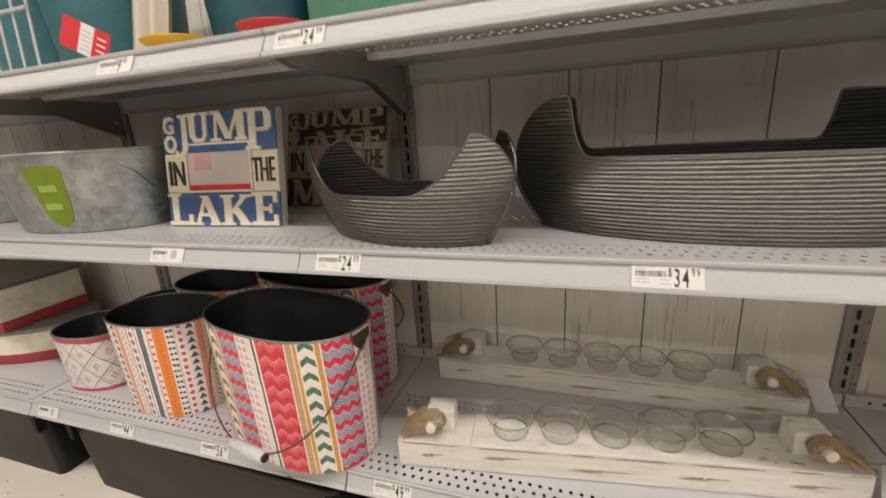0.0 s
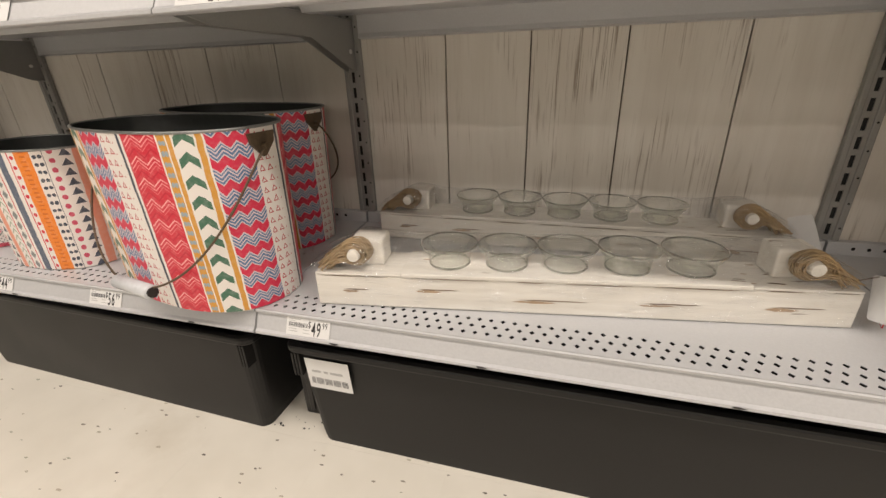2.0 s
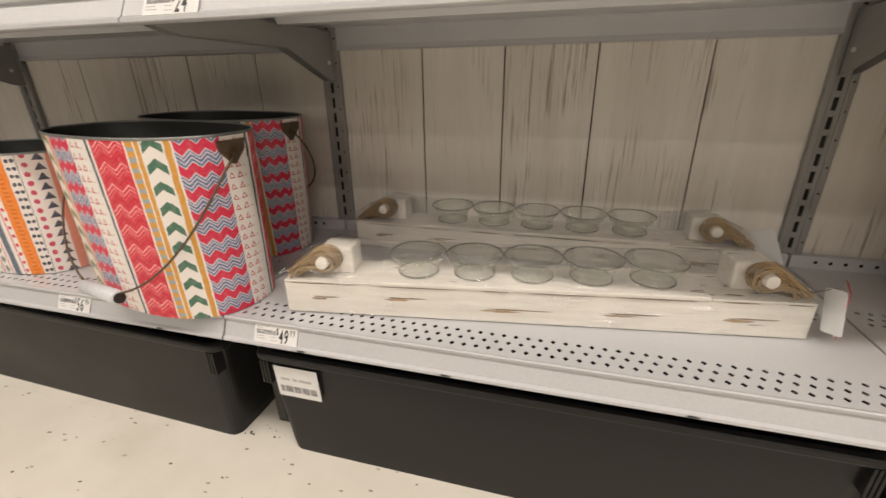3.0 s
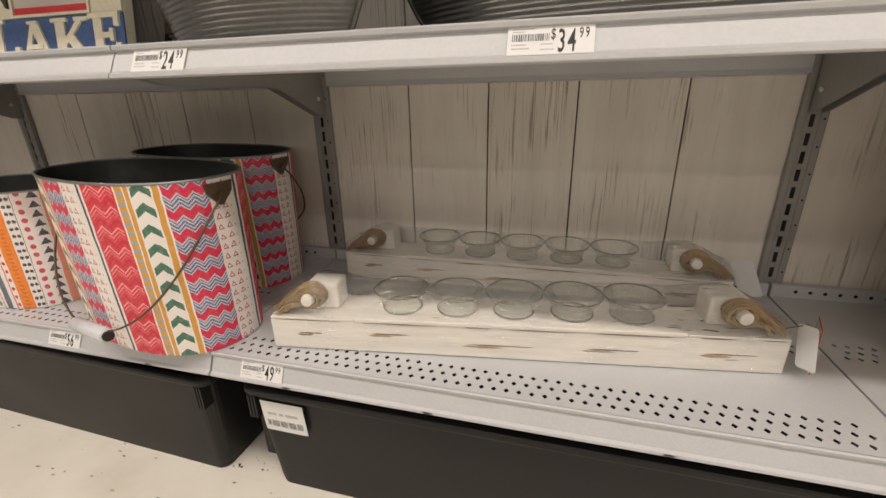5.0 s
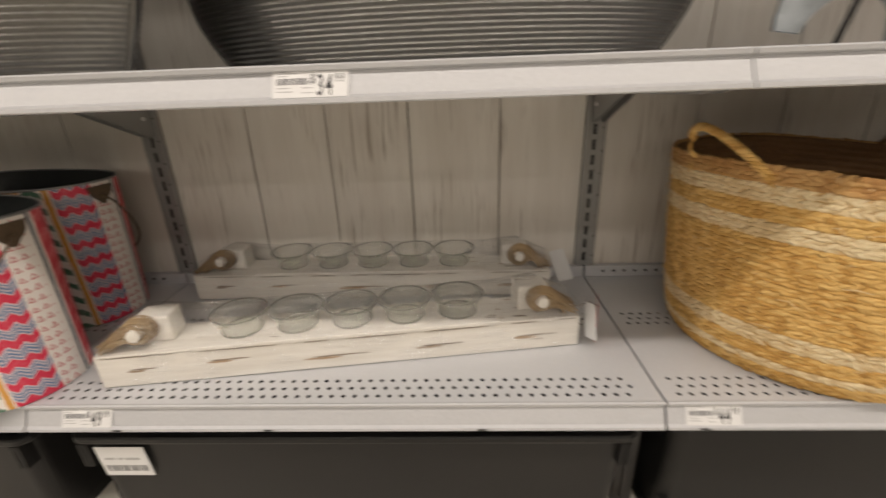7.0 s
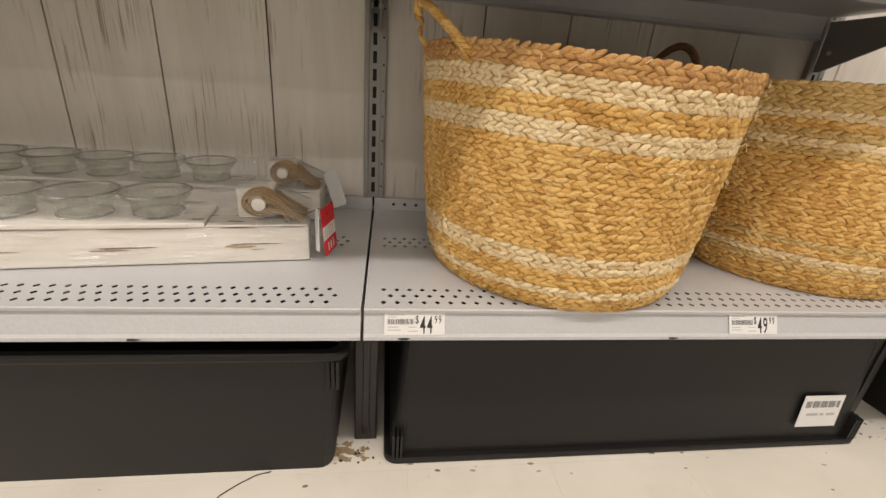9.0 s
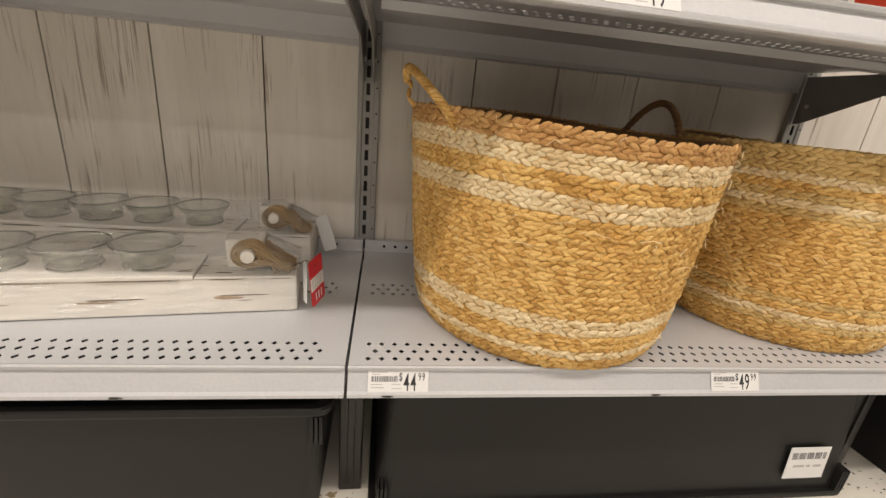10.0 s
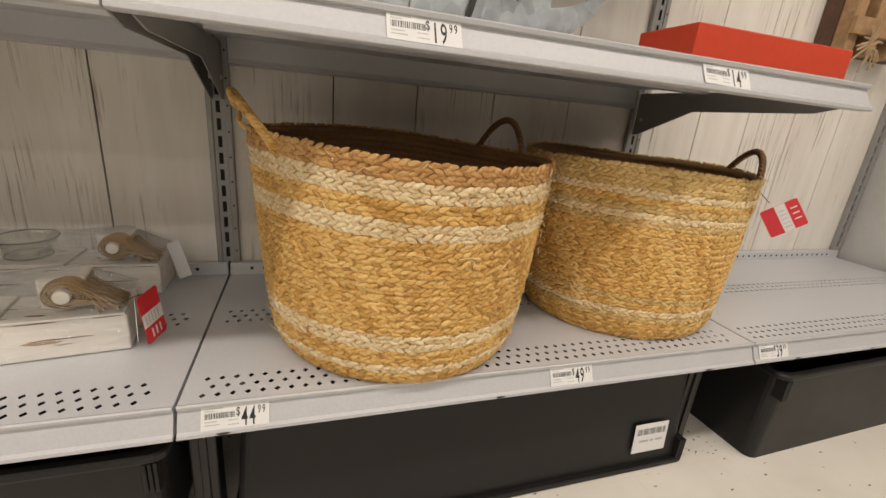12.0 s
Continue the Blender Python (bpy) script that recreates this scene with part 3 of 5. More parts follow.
def clear_film():
    """Shrink film: clear, with sharp creases in patches that catch the ceiling lights."""
    m, nodes, links, b = graph("shrink_film")
    t = m.node_tree
    nodes.remove(b)
    tr, gl, mx = nodes.new("ShaderNodeBsdfTransparent"), nodes.new("ShaderNodeBsdfGlossy"), nodes.new("ShaderNodeMixShader")
    tr.inputs[0].default_value = (0.98, 0.98, 0.98, 1)
    gl.inputs["Roughness"].default_value = 0.16
    patch = V(t, ramp(t, noise_tex(t, 1.0, 3, (11, 22, 22), "Object", 0.5, (4, 2, 1)), (0.42, (0.15, 0.15, 0.15)), (0.6, (1, 1, 1))))
    fold = (noise_tex(t, 1.0, 2, (7, 55, 55)) - 0.5).op("ABSOLUTE") + noise_tex(t, 1.0, 2, (26, 120, 120), "Object", 0.5, (1, 3, 5)) * 0.35
    bump(t, gl, fold * patch, 1.0, 0.035)
    fr = nodes.new("ShaderNodeFresnel")
    fr.inputs[0].default_value = 1.45
    f = V(t, fr.outputs[0]) * 0.25 + patch * 0.15 + 0.01
    links.new(f.sock, mx.inputs[0])
    links.new(tr.outputs[0], mx.inputs[1])
    links.new(gl.outputs[0], mx.inputs[2])
    links.new(mx.outputs[0], nodes["Material Output"].inputs[0])
    return m


FILM = clear_film()
CREAM = plain("cream_letter_paint", (0.72, 0.67, 0.53), 0.55, 0, 90, 0.1, 0.2)
SIGN_BLUE = plain("worn_blue_paint", (0.05, 0.105, 0.26), 0.55, 0, 60, 0.25, 0.2)
SIGN_BROWN = plain("dark_brown_paint", (0.045, 0.033, 0.024), 0.6, 0, 60, 0.25, 0.2)
SIGN_TAN = plain("tan_letter_paint", (0.4, 0.34, 0.24), 0.6, 0, 60, 0.2, 0.2)
PRINT = plain("pale_photo_insert", (0.55, 0.5, 0.48), 0.3, 0, 7, 0.14, 0.0)
PINK_PRINT = plain("faded_pink_print", (0.6, 0.36, 0.36), 0.35, 0, 12, 0.15, 0.0)
LIME = plain("lime_green_sticker", (0.15, 0.225, 0.012), 0.5, 0, 30, 0.15, 0.05)
LIME_PALE = plain("pale_green_print", (0.3, 0.4, 0.09), 0.5, 0, 30, 0.1, 0.0)
TEAL = plain("teal_enamel", (0.055, 0.18, 0.21), 0.4, 0, 30, 0.15, 0.05)
TEAL_DARK = plain("deep_teal_enamel", (0.03, 0.115, 0.16), 0.4, 0, 30, 0.15, 0.05)
GREEN_BOX = plain("dull_green_card", (0.06, 0.2, 0.13), 0.55, 0, 30, 0.15, 0.05)
CLOTH = plain("off_white_linen", (0.58, 0.55, 0.48), 0.9, 0, 400, 0.12, 0.5)
YELLOW = plain("yellow_melamine", (0.72, 0.42, 0.02), 0.3, 0, 30, 0.06, 0.0)
RED_DISH = plain("red_melamine", (0.6, 0.035, 0.03), 0.3, 0, 30, 0.06, 0.0)
BOX_CREAM = plain("mottled_cream_card", (0.68, 0.65, 0.54), 0.6, 0, 18, 0.2, 0.1)
BOX_RED = plain("dusty_red_band", (0.38, 0.045, 0.06), 0.6, 0, 40, 0.15, 0.1)
BOX_LID = plain("grey_metal_lid", (0.2, 0.19, 0.17), 0.5, 0.5, 40, 0.2, 0.1)
WOOD = plain("brown_crate_wood", (0.36, 0.22, 0.11), 0.65, 0, 40, 0.3, 0.3)
WOOD_DARK = plain("dark_crate_wood", (0.1, 0.05, 0.03), 0.65, 0, 40, 0.3, 0.3)


# ---- storage tubs under the base shelf ----
def storage_bin(m, width, label, sticker=None, flipped=False):
    """A black tub, open at the top with a folded rim; local origin at the middle of its front foot edge."""
    t = thing("storage_bin", label, "storage bin", m, "bins under the shelves")
    h, d, taper = 0.335, 0.44, 0.035
    cy = d / 2 + taper
    sp = [(width - 2 * taper, d, 0.03, 0.0), (width - 2 * taper + 0.01, d + 0.004, 0.03, 0.03), (width - 0.02, d + 2 * taper - 0.03, 0.035, h - 0.03), (width - 0.018, d + 2 * taper - 0.028, 0.035, h)]
    loops = [rounded(w, dd, r, z, 5, 0, cy) for w, dd, r, z in sp]
    inner = [rounded(w - 0.008, dd - 0.008, r, max(z, 0.006), 5, 0, cy) for w, dd, r, z in sp[::-1]]
    bm = bmesh.new()
    loft(bm, loops + inner, True, True)
    part("body", bm, BLACK, t)
    bm = bmesh.new()
    w, dd = width, d + 2 * taper - 0.01
    loft(bm, [rounded(a, b, 0.03, z, 5, 0, cy) for a, b, z in ((w - 0.02, dd - 0.02, h - 0.016), (w + 0.008, dd + 0.006, h - 0.017), (w + 0.012, dd + 0.01, h - 0.012), (w + 0.012, dd + 0.01, h - 0.002), (w + 0.006, dd + 0.004, h + 0.002), (w - 0.026, dd - 0.026, h + 0.001))])
    part("rim", bm, BLACK, t)
    y0 = taper * 0.35
    for side in (-1, 1):
        for k in range(3):
            x = side * (width / 2 - 0.034 + k * 0.009)
            part("rib", boxed(x - 0.003, x + 0.003, y0 - 0.012, y0 + 0.02, h - 0.085, h - 0.017, bevel=0.001), BLACK, t)
    if sticker is not None:
        x, z, up = sticker
        lean = math.degrees(math.atan((taper - 0.01) / h))
        paper = part("sticker", boxed(-0.06, 0.06, -0.048, 0.048, 0, 0.0012), PAPER, t, "white paper bin sticker with a barcode")
        yy = taper * (1 - z / h) + 0.0005
        paper.matrix_basis = pose(x, yy, z, 90 + lean, 0, up)
        bm2 = bmesh.new()
        for k in range(30):
            if k % 7 != 3:
                box(bm2, -0.05 + k * 0.0034, -0.05 + k * 0.0034 + 0.0016, -0.032, -0.012, 0.0013, 0.0018)
        tagged(part("barcode", bm2, BAR_INK, paper), kind="stuff")
        bm2 = bmesh.new()
        for x0, x1 in ((-0.045, -0.02), (-0.012, 0.0), (0.006, 0.04)):
            box(bm2, x0, x1, 0.006, 0.013, 0.0013, 0.0018)
        part("print_line", bm2, GREY_INK, paper)
    return t


storage_bin(pose(-1.255, 1.296, 0, 0, 0, -1.5), 1.26, "black plastic storage tub under the base shelf")
storage_bin(pose(0.135, 1.288, 0), 1.305, "black plastic storage tub with a white sticker", (-0.545, 0.259, 0))
storage_bin(pose(2.99, 1.262, 0, 0, 0, 1.5), 1.28, "black plastic storage tub under the empty shelf")
storage_bin(pose(-2.66, 1.30, 0), 1.26, "black plastic storage tub under the base shelf")
# this one stands upside down, its rim on the floor
flip = storage_bin(pose(1.514, 1.322, 0.337, 0, 180, 0), 1.28, "upside-down black storage tub with a white sticker", (-0.49, 0.225, 0))


# ---- price labels ----
def price_label(x, shelf, whole, cents, tilt=0.0):
    zc, yc, lean = {"base": (0.4215, 1.2632, 24.6), "mid": (1.081, 1.2165, 28.0), "top": (1.532, 1.2165, 28.0)}[shelf]
    t = thing("price_label", "white price label with barcode and price" if whole else "white price label with barcode and smudged price", "price label",
              pose(x + 0.056, yc, zc, 90 - lean, 0, 0) @ pose(0, 0, 0.0004, 0, 0, tilt), "shelf price labels")
    bm = boxed(-0.056, 0.056, -0.0205, 0.0205, -0.0004, 0.0004)
    part("paper", bm, PAPER, t)
    rnd = random.Random(int(x * 1000))
    bm = bmesh.new()
    k = -0.050
    while k < -0.001:
        w = rnd.choice((0.0008, 0.0012, 0.002))
        box(bm, k, k + w, -0.001, 0.009, 0.0004, 0.0007)
        k += w + rnd.choice((0.0008, 0.0014))
    tagged(part("barcode", bm, BAR_INK, t), kind="stuff")
    bm = bmesh.new()
    for x0, x1, y in ((-0.05, -0.02, 0.0165), (-0.05, -0.034, 0.0125), (-0.05, -0.03, -0.006), (-0.012, 0.004, -0.006), (-0.05, -0.026, -0.0115), (-0.012, 0.006, -0.0135)):
        box(bm, x0, x1, y - 0.0008, y + 0.0008, 0.0004, 0.0006)
    part("print_line", bm, GREY_INK, t)
    if whole:
        o = part("currency_sign", letters("$", 0.021, 0.0002, 0.0001, 0.62), INK, t)
        o.matrix_basis = pose(0.0005, 0.001, 0.0006)
        for i, c in enumerate(whole):
            o = part("price_digit", letters(c, 0.046, 0.0002, 0.0004, 0.47), INK, t)
            o.matrix_basis = pose(0.0095 + 0.013 * i, -0.0175, 0.0006)
        for i, c in enumerate(cents):
            o = part("cents_digit", letters(c, 0.0205, 0.0002, 0.0001, 0.54), INK, t)
            o.matrix_basis = pose(0.0105 + 0.013 * len(whole) + 0.0075 * i, 0.001, 0.0006)
    else:
        part("price_bar", boxed(0.014, 0.032, -0.011, 0.011, 0.0004, 0.0007), GREY_INK, t)
    return t


for x, shelf, whole, cents, tilt in ((-0.513, "mid", "24", "99", 0), (0.133, "mid", "34", "99", 0), (1.15, "mid", "19", "99", 0), (1.73, "mid", "14", "99", -2),
                                     (-1.018, "mid", "", "", 0), (-1.089, "base", "56", "99", 0), (-0.475, "base", "49", "99", 0), (0.86, "base", "44", "99", 0),
                                     (1.565, "base", "49", "99", 0), (2.221, "base", "39", "99", 0), (-1.89, "base", "", "", 0), (-1.50, "base", "44", "99", 0),
                                     (-0.53, "top", "24", "99", 0), (-1.03, "top", "9", "99", 0)):
    price_label(x, shelf, whole, cents, tilt)


# ---- hang tags ----
def hang_tag(m, label, colour, size=(0.1, 0.062), string=None):
    t = thing("hang_tag", label, "hang tag", m)
    w, h = size
    bm = bmesh.new()
    loft(bm, [rounded(w, h, 0.006, z, 3) for z in (-0.0005, 0.0005)], True, True)
    part("card", bm, colour, t)
    if colour is TAG_RED:
        part("card_back", boxed(-w / 2 + 0.003, w / 2 - 0.003, -h / 2 + 0.003, h / 2 - 0.003, -0.0011, -0.0006), PAPER, t, "plain white card back")
        part("white_stripe", boxed(-w * 0.12, w * 0.16, -h / 2 + 0.0005, h / 2 - 0.0005, 0.0004, 0.0009), PAPER, t)
        bm = bmesh.new()
        for k in range(5):
            box(bm, -w * 0.08, w * 0.12, -h * 0.35 + k * h * 0.15, -h * 0.35 + k * h * 0.15 + 0.002, 0.0009, 0.0012)
        part("print_line", bm, GREY_INK, t)
        bm = bmesh.new()
        for k in range(3):
            box(bm, w * 0.24, w * 0.42, -h * 0.2 + k * h * 0.2, -h * 0.2 + k * h * 0.2 + 0.004, 0.0005, 0.0011)
        part("white_print", bm, PAPER, t)
    if string:
        part("string", tube(bmesh.new(), [m.inverted() @ Vector(p) for p in string], 0.0011, 5), WIRE, t)
    return t


# ---- woven baskets ----
def ellipsoid():
    vs, fs = [(0, 0, -1)], []
    for z, r in ((-0.6, 0.66), (0.0, 1.0), (0.6, 0.66)):
        vs += [(r * math.cos(k * math.pi / 3), r * math.sin(k * math.pi / 3), z) for k in range(6)]
    vs.append((0, 0, 1))
    for k in range(6):
        j = (k + 1) % 6
        fs.append((0, 1 + j, 1 + k))
        for r in (1, 7):
            fs.append((r + k, r + j, r + 6 + j, r + 6 + k))
        fs.append((13 + k, 13 + j, 19))
    return np.array(vs), fs


LUMP, LUMP_FACES = ellipsoid()


def lumps_mesh(name, centres, axes):
    """One mesh of many small strands; axes holds three scaled directions for each."""
    n = len(centres)
    vs = centres[:, None, :] + np.einsum("vk,nkj->nvj", LUMP, axes)
    base = np.arange(n) * len(LUMP)
    fs = [tuple(int(i + b) for i in f) for b in base for f in LUMP_FACES]
    me = bpy.data.meshes.new(name)
    me.from_pydata(vs.reshape(-1, 3).tolist(), [], fs)
    me.polygons.foreach_set("use_smooth", [True] * len(me.polygons))
    return me


def basket(m, label, low, high, height, looks, sag, seed, handles, tops):
    t = thing("woven_basket", label, "basket", m, "woven baskets")
    rnd = np.random.RandomState(seed)
    rows = len(looks)
    step = height / rows

    def shape(a, z):
        f = z / height
        r = low + (high - low) * (f ** 0.6) - 0.012 * np.maximum(0.0, 1 - f * 9) ** 2
        r = r * (1 + 0.018 * f * np.sin(2 * a + seed) + 0.008 * np.sin(3 * a + 2 * seed))
        return r * np.cos(a), r * np.sin(a), z + f * (sag[0] * np.cos(a) + sag[1] * np.sin(a) + sag[2] * np.sin(a) ** 2 + 0.004 * np.sin(3 * a + seed))

    for k, look_ in enumerate(looks):
        z0 = (k + 0.5) * step
        r0 = low + (high - low) * (z0 / height)
        n = int(2 * math.pi * r0 / 0.0162)
        cs, ax = [], []
        for lane in (-1, 1):
            a = (np.arange(n) + 0.5 * (lane > 0) + rnd.uniform(-0.18, 0.18, n)) * 2 * math.pi / n
            zz = z0 + lane * step * 0.225 + rnd.normal(0, 0.0007, n)
            x, y, z = shape(a, zz)
            out = np.stack([np.cos(a), np.sin(a), np.zeros(n)], 1)
            tan = np.stack([-np.sin(a), np.cos(a), np.zeros(n)], 1)
            up = np.tile([0.0, 0.0, 1.0], (n, 1))
            sl = np.radians(19 * lane + rnd.normal(0, 8, n))[:, None]
            d1 = tan * np.cos(sl) + up * np.sin(sl)
            d2 = -tan * np.sin(sl) + up * np.cos(sl)
            ln = (rnd.uniform(0.0118, 0.0145, n))[:, None]
            wd = (rnd.uniform(0.0062, 0.0076, n) * step / 0.0195)[:, None]
            dp = (rnd.uniform(0.0036, 0.0048, n))[:, None]
            cs.append(np.stack([x, y, z], 1) + out * rnd.normal(0.001, 0.0009, n)[:, None])
            ax.append(np.stack([d2 * wd, out * dp, d1 * ln], 1))
        me = lumps_mesh("braid", np.concatenate(cs), np.concatenate(ax))
        me.materials.append(look_)
        o = new("braid", me)
        o.parent = t
        tagged(o, kind="stuff")
    N = 72
    an = [2 * math.pi * i / N for i in range(N)]

    def ring(z, inset):
        out = []
        for a in an:
            x, y, zz = shape(a, z)
            out.append((x - inset * math.cos(a), y - inset * math.sin(a), zz))
        return out
    bm = bmesh.new()
    loft(bm, [ring(0.002, 0.004), ring(height * 0.05, 0.0035), ring(height * 0.12, 0.0035), ring(height * 0.25, 0.0035), ring(height * 0.5, 0.0035), ring(height - 0.006, 0.003), ring(height - 0.004, 0.008)] + [ring(height - 0.008 - step * 0.25 * q, 0.0085 + 0.0045 * math.sin(math.pi * q / 4) ** 2) for q in range(1, int((height - 0.03) / step * 4))] + [ring(0.014, 0.014)], True, True)
    skin = bmesh.new()
    loft(skin, [ring(0.001, 0.001), ring(height * 0.05, -0.0008), ring(height * 0.12, -0.0008), ring(height * 0.25, -0.0008), ring(height * 0.5, -0.0008), ring(height * 0.75, -0.0008), ring(height - 0.006, -0.0008)])
    part("woven_core", skin, GRASS, t, "", True)
    fib = bmesh.new()
    for i in range(190):
        a, zz = rnd.uniform(0, 2 * math.pi), rnd.uniform(0.02, 1.0) ** 0.7 * height
        x, y, z1 = shape(a, zz)
        o, q, w_ = 0.005, rnd.uniform(0.006, 0.02), rnd.uniform(-0.02, 0.02)
        tube(fib, [(x + o * math.cos(a), y + o * math.sin(a), z1), (x + (o + q * 0.5) * math.cos(a) - w_ * math.sin(a), y + (o + q * 0.5) * math.sin(a) + w_ * math.cos(a), z1 + q * 0.4), (x + (o + q * 0.6) * math.cos(a) - 2 * w_ * math.sin(a), y + (o + q * 0.6) * math.sin(a) + 2 * w_ * math.cos(a), z1 + rnd.uniform(-0.01, 0.012))], 0.0007, 4)
    tagged(part("loose_fibre", fib, GRASS_PALE, t), kind="stuff")
    part("lining", bm, BROWN_SHADED, t, "brown shaded woven inside", True)
    for a0, a1, rise, out, skew in handles:
        pts = []
        for i in range(17):
            f = i / 16
            a = math.radians(a0 + (a1 - a0) * f)
            x, y, z = shape(a, height - 0.03 + 0.0)
            lift = math.sin(math.pi * f ** skew) ** 0.8
            pts.append(Vector((x + out * lift * math.cos(a), y + out * lift * math.sin(a), z + 0.03 + (rise - 0.0) * lift - 0.03 * (1 - lift))))
        cs, ax = [], []
        for i in range(72):
            f = i / 71 * 16
            j = min(15, int(f))
            p = pts[j].lerp(pts[j + 1], f - j)
            d = (pts[j + 1] - pts[j]).normalized()
            s = d.cross(Vector((0.1, 0.2, 1))).normalized()
            u = s.cross(d)
            tw = i * 2.1
            side = s * math.cos(tw) + u * math.sin(tw)
            cs.append(p + side * 0.0045)
            dd = (d + s.cross(side) * 0.0 + (u * math.cos(tw) - s * math.sin(tw)) * 0.5).normalized()
            ax.append([side * 0.005, dd.cross(side) * 0.006, dd * 0.013])
        me = lumps_mesh("handle", np.array([tuple(c) for c in cs]), np.array([[tuple(v) for v in a] for a in ax]))
        # unskewed handles take the brown that has shade in it
        me.materials.append(tops if skew < 1 else BROWN_SHADED)
        o = new("handle", me)
        o.parent = t
    return t


T, P, R, D = GRASS, GRASS_PALE, GRASS_RIM, GRASS_DIM
basket(pose(1.263, 1.543, DECK + 0.003), "tan braided seagrass basket with cream stripes", 0.287, 0.33, 0.45,
       [T, T, P, T, T, P, P] + [T] * 11 + [P, P, T, T, P, P, R, R], (-0.011, 0.004, 0.0), 3, ((181, 213, 0.062, 0.03, 0.5), (8, 39, 0.075, 0.015, 1.0)), GRASS)
basket(pose(1.957, 1.59, DECK + 0.003), "olive tan braided seagrass basket with faint stripes", 0.274, 0.306, 0.443,
       [T, T, T, D, P, T, D, T, T, T, T, T, T, T, T, T, T, D, P, D, T, P, D, D, D], (-0.008, 0.006, 0.0), 8, ((-40, -6, 0.055, 0.012, 1.0),), BROWN_SHADED)
hang_tag(pose(2.475, 1.48, 0.748, 84, 0, -32) @ pose(0, 0, 0, 0, 0, 35), "red and white card hang tag of a basket", TAG_RED, (0.108, 0.09),
         [(2.42, 1.5, 0.79), (2.34, 1.51, 0.845), (2.262, 1.53, 0.868), (2.235, 1.55, 0.862)])


# ---- painted paper-wrapped pails ----
def squarish(a, b, z, count, n, power=2.4):
    """An oval with fuller corners than an ellipse, from its front on."""
    out = []
    for i in range(count):
        c, s = math.cos(2 * math.pi * i / n - math.pi / 2), math.sin(2 * math.pi * i / n - math.pi / 2)
        out.append((a * math.copysign(abs(c) ** (2 / power), c), b * math.copysign(abs(s) ** (2 / power), s), z))
    return out


def pail(m, a, b, h, wrap, label, handle, group="patterned pails", slim=0.885):
    t = thing("pail", label, "bucket", m, group)
    n = 96
    low = 0.97
    bm = bmesh.new()
    uvl = bm.loops.layers.uv.new("wrap")
    girth, pts = [0.0], [(x, y) for x, y, _ in squarish(a, b, 0, n + 1, n)]
    for p, q in zip(pts, pts[1:]):
        girth.append(girth[-1] + math.dist(p, q))
    total = girth[-1]
    girth = [g if i <= n // 2 else g - total for i, g in enumerate(girth)]
    zs = [0.0, h * 0.33, h * 0.66, h]
    rows = [[bm.verts.new((x * (slim + (1 - slim) * z / h), y * (low + (1 - low) * z / h), z)) for x, y in pts[:n]] for z in zs]
    for k in range(3):
        for i in range(n):
            j = (i + 1) % n
            f = bm.faces.new((rows[k][i], rows[k][j], rows[k + 1][j], rows[k + 1][i]))
            gi = girth[i]
            gj = girth[i + 1]
            if abs(gj - gi) > total / 2:
                gi = gi - total if gi > 0 else gi
            for lp, (g, z) in zip(f.loops, ((gi, zs[k]), (gj, zs[k]), (gj, zs[k + 1]), (gi, zs[k + 1]))):
                lp[uvl].uv = (g, z)
    part("wrap", bm, wrap, t, "", True)
    bm = bmesh.new()
    i1 = 0.004
    loft(bm, [squarish(a - i1, b - i1, h, n, n), squarish((a - i1) * slim, (b - i1) * low, 0.008, n, n)], False, True)
    bm.faces.new([bm.verts.new(p) for p in squarish(a * slim - 0.001, b * low - 0.001, 0.001, n, n)][::-1])
    part("inside", bm, PAIL_INSIDE, t, "black enamelled inside", True)
    bm = bmesh.new()
    tube(bm, squarish(a - 0.001, b - 0.001, h, n, n), 0.0033, 8, True)
    part("rim", bm, RIM_STEEL, t, "dull steel rolled rim", True)
    if handle:
        dx, dy, dz, grip = handle
        for side in (-1, 1):
            x = side * (a - 0.004)
            bm = bmesh.new()
            prof = [(-0.034, 0.0), (0.034, 0.0), (0.03, -0.022), (0.004, -0.05), (-0.004, -0.05), (-0.03, -0.022)]
            loft(bm, [[(x + side * e, y, h - 0.012 + z) for y, z in prof] for e in (0.0, 0.006)], True, True)
            ear = part("ear", bm, WIRE, t, "triangular brown metal ear")
            part("eyelet", rod(x + side * 0.004, 0, h - 0.04, x + side * 0.016, 0, h - 0.04, 0.006, 8), WIRE, ear)
        pts = []
        for i in range(41):
            f = math.pi * i / 40
            c, s = math.cos(f), math.sin(f)
            pts.append(((a + 0.01) * c + dx * s, dy * s ** 0.8, h - 0.04 - dz * s))
        part("wire_handle", tube(bmesh.new(), pts, 0.0028, 6), WIRE, t, "thin brown wire handle", True)
        if grip:
            bm = bmesh.new()
            y, z = dy, h - 0.04 - dz
            tube(bm, [(dx - 0.066, y, z), (dx - 0.064, y, z), (dx + 0.07, y, z), (dx + 0.073, y, z)], lambda f: 0.017 if 0.1 < f < 0.9 else 0.015, 14)
            g = part("grip", bm, GRIP, t, "clear plastic-wrapped grip", True)
            part("grip_end", rod(dx + 0.072, y, z, dx + 0.078, y, z, 0.0125, 12), LEG, g)
    return t


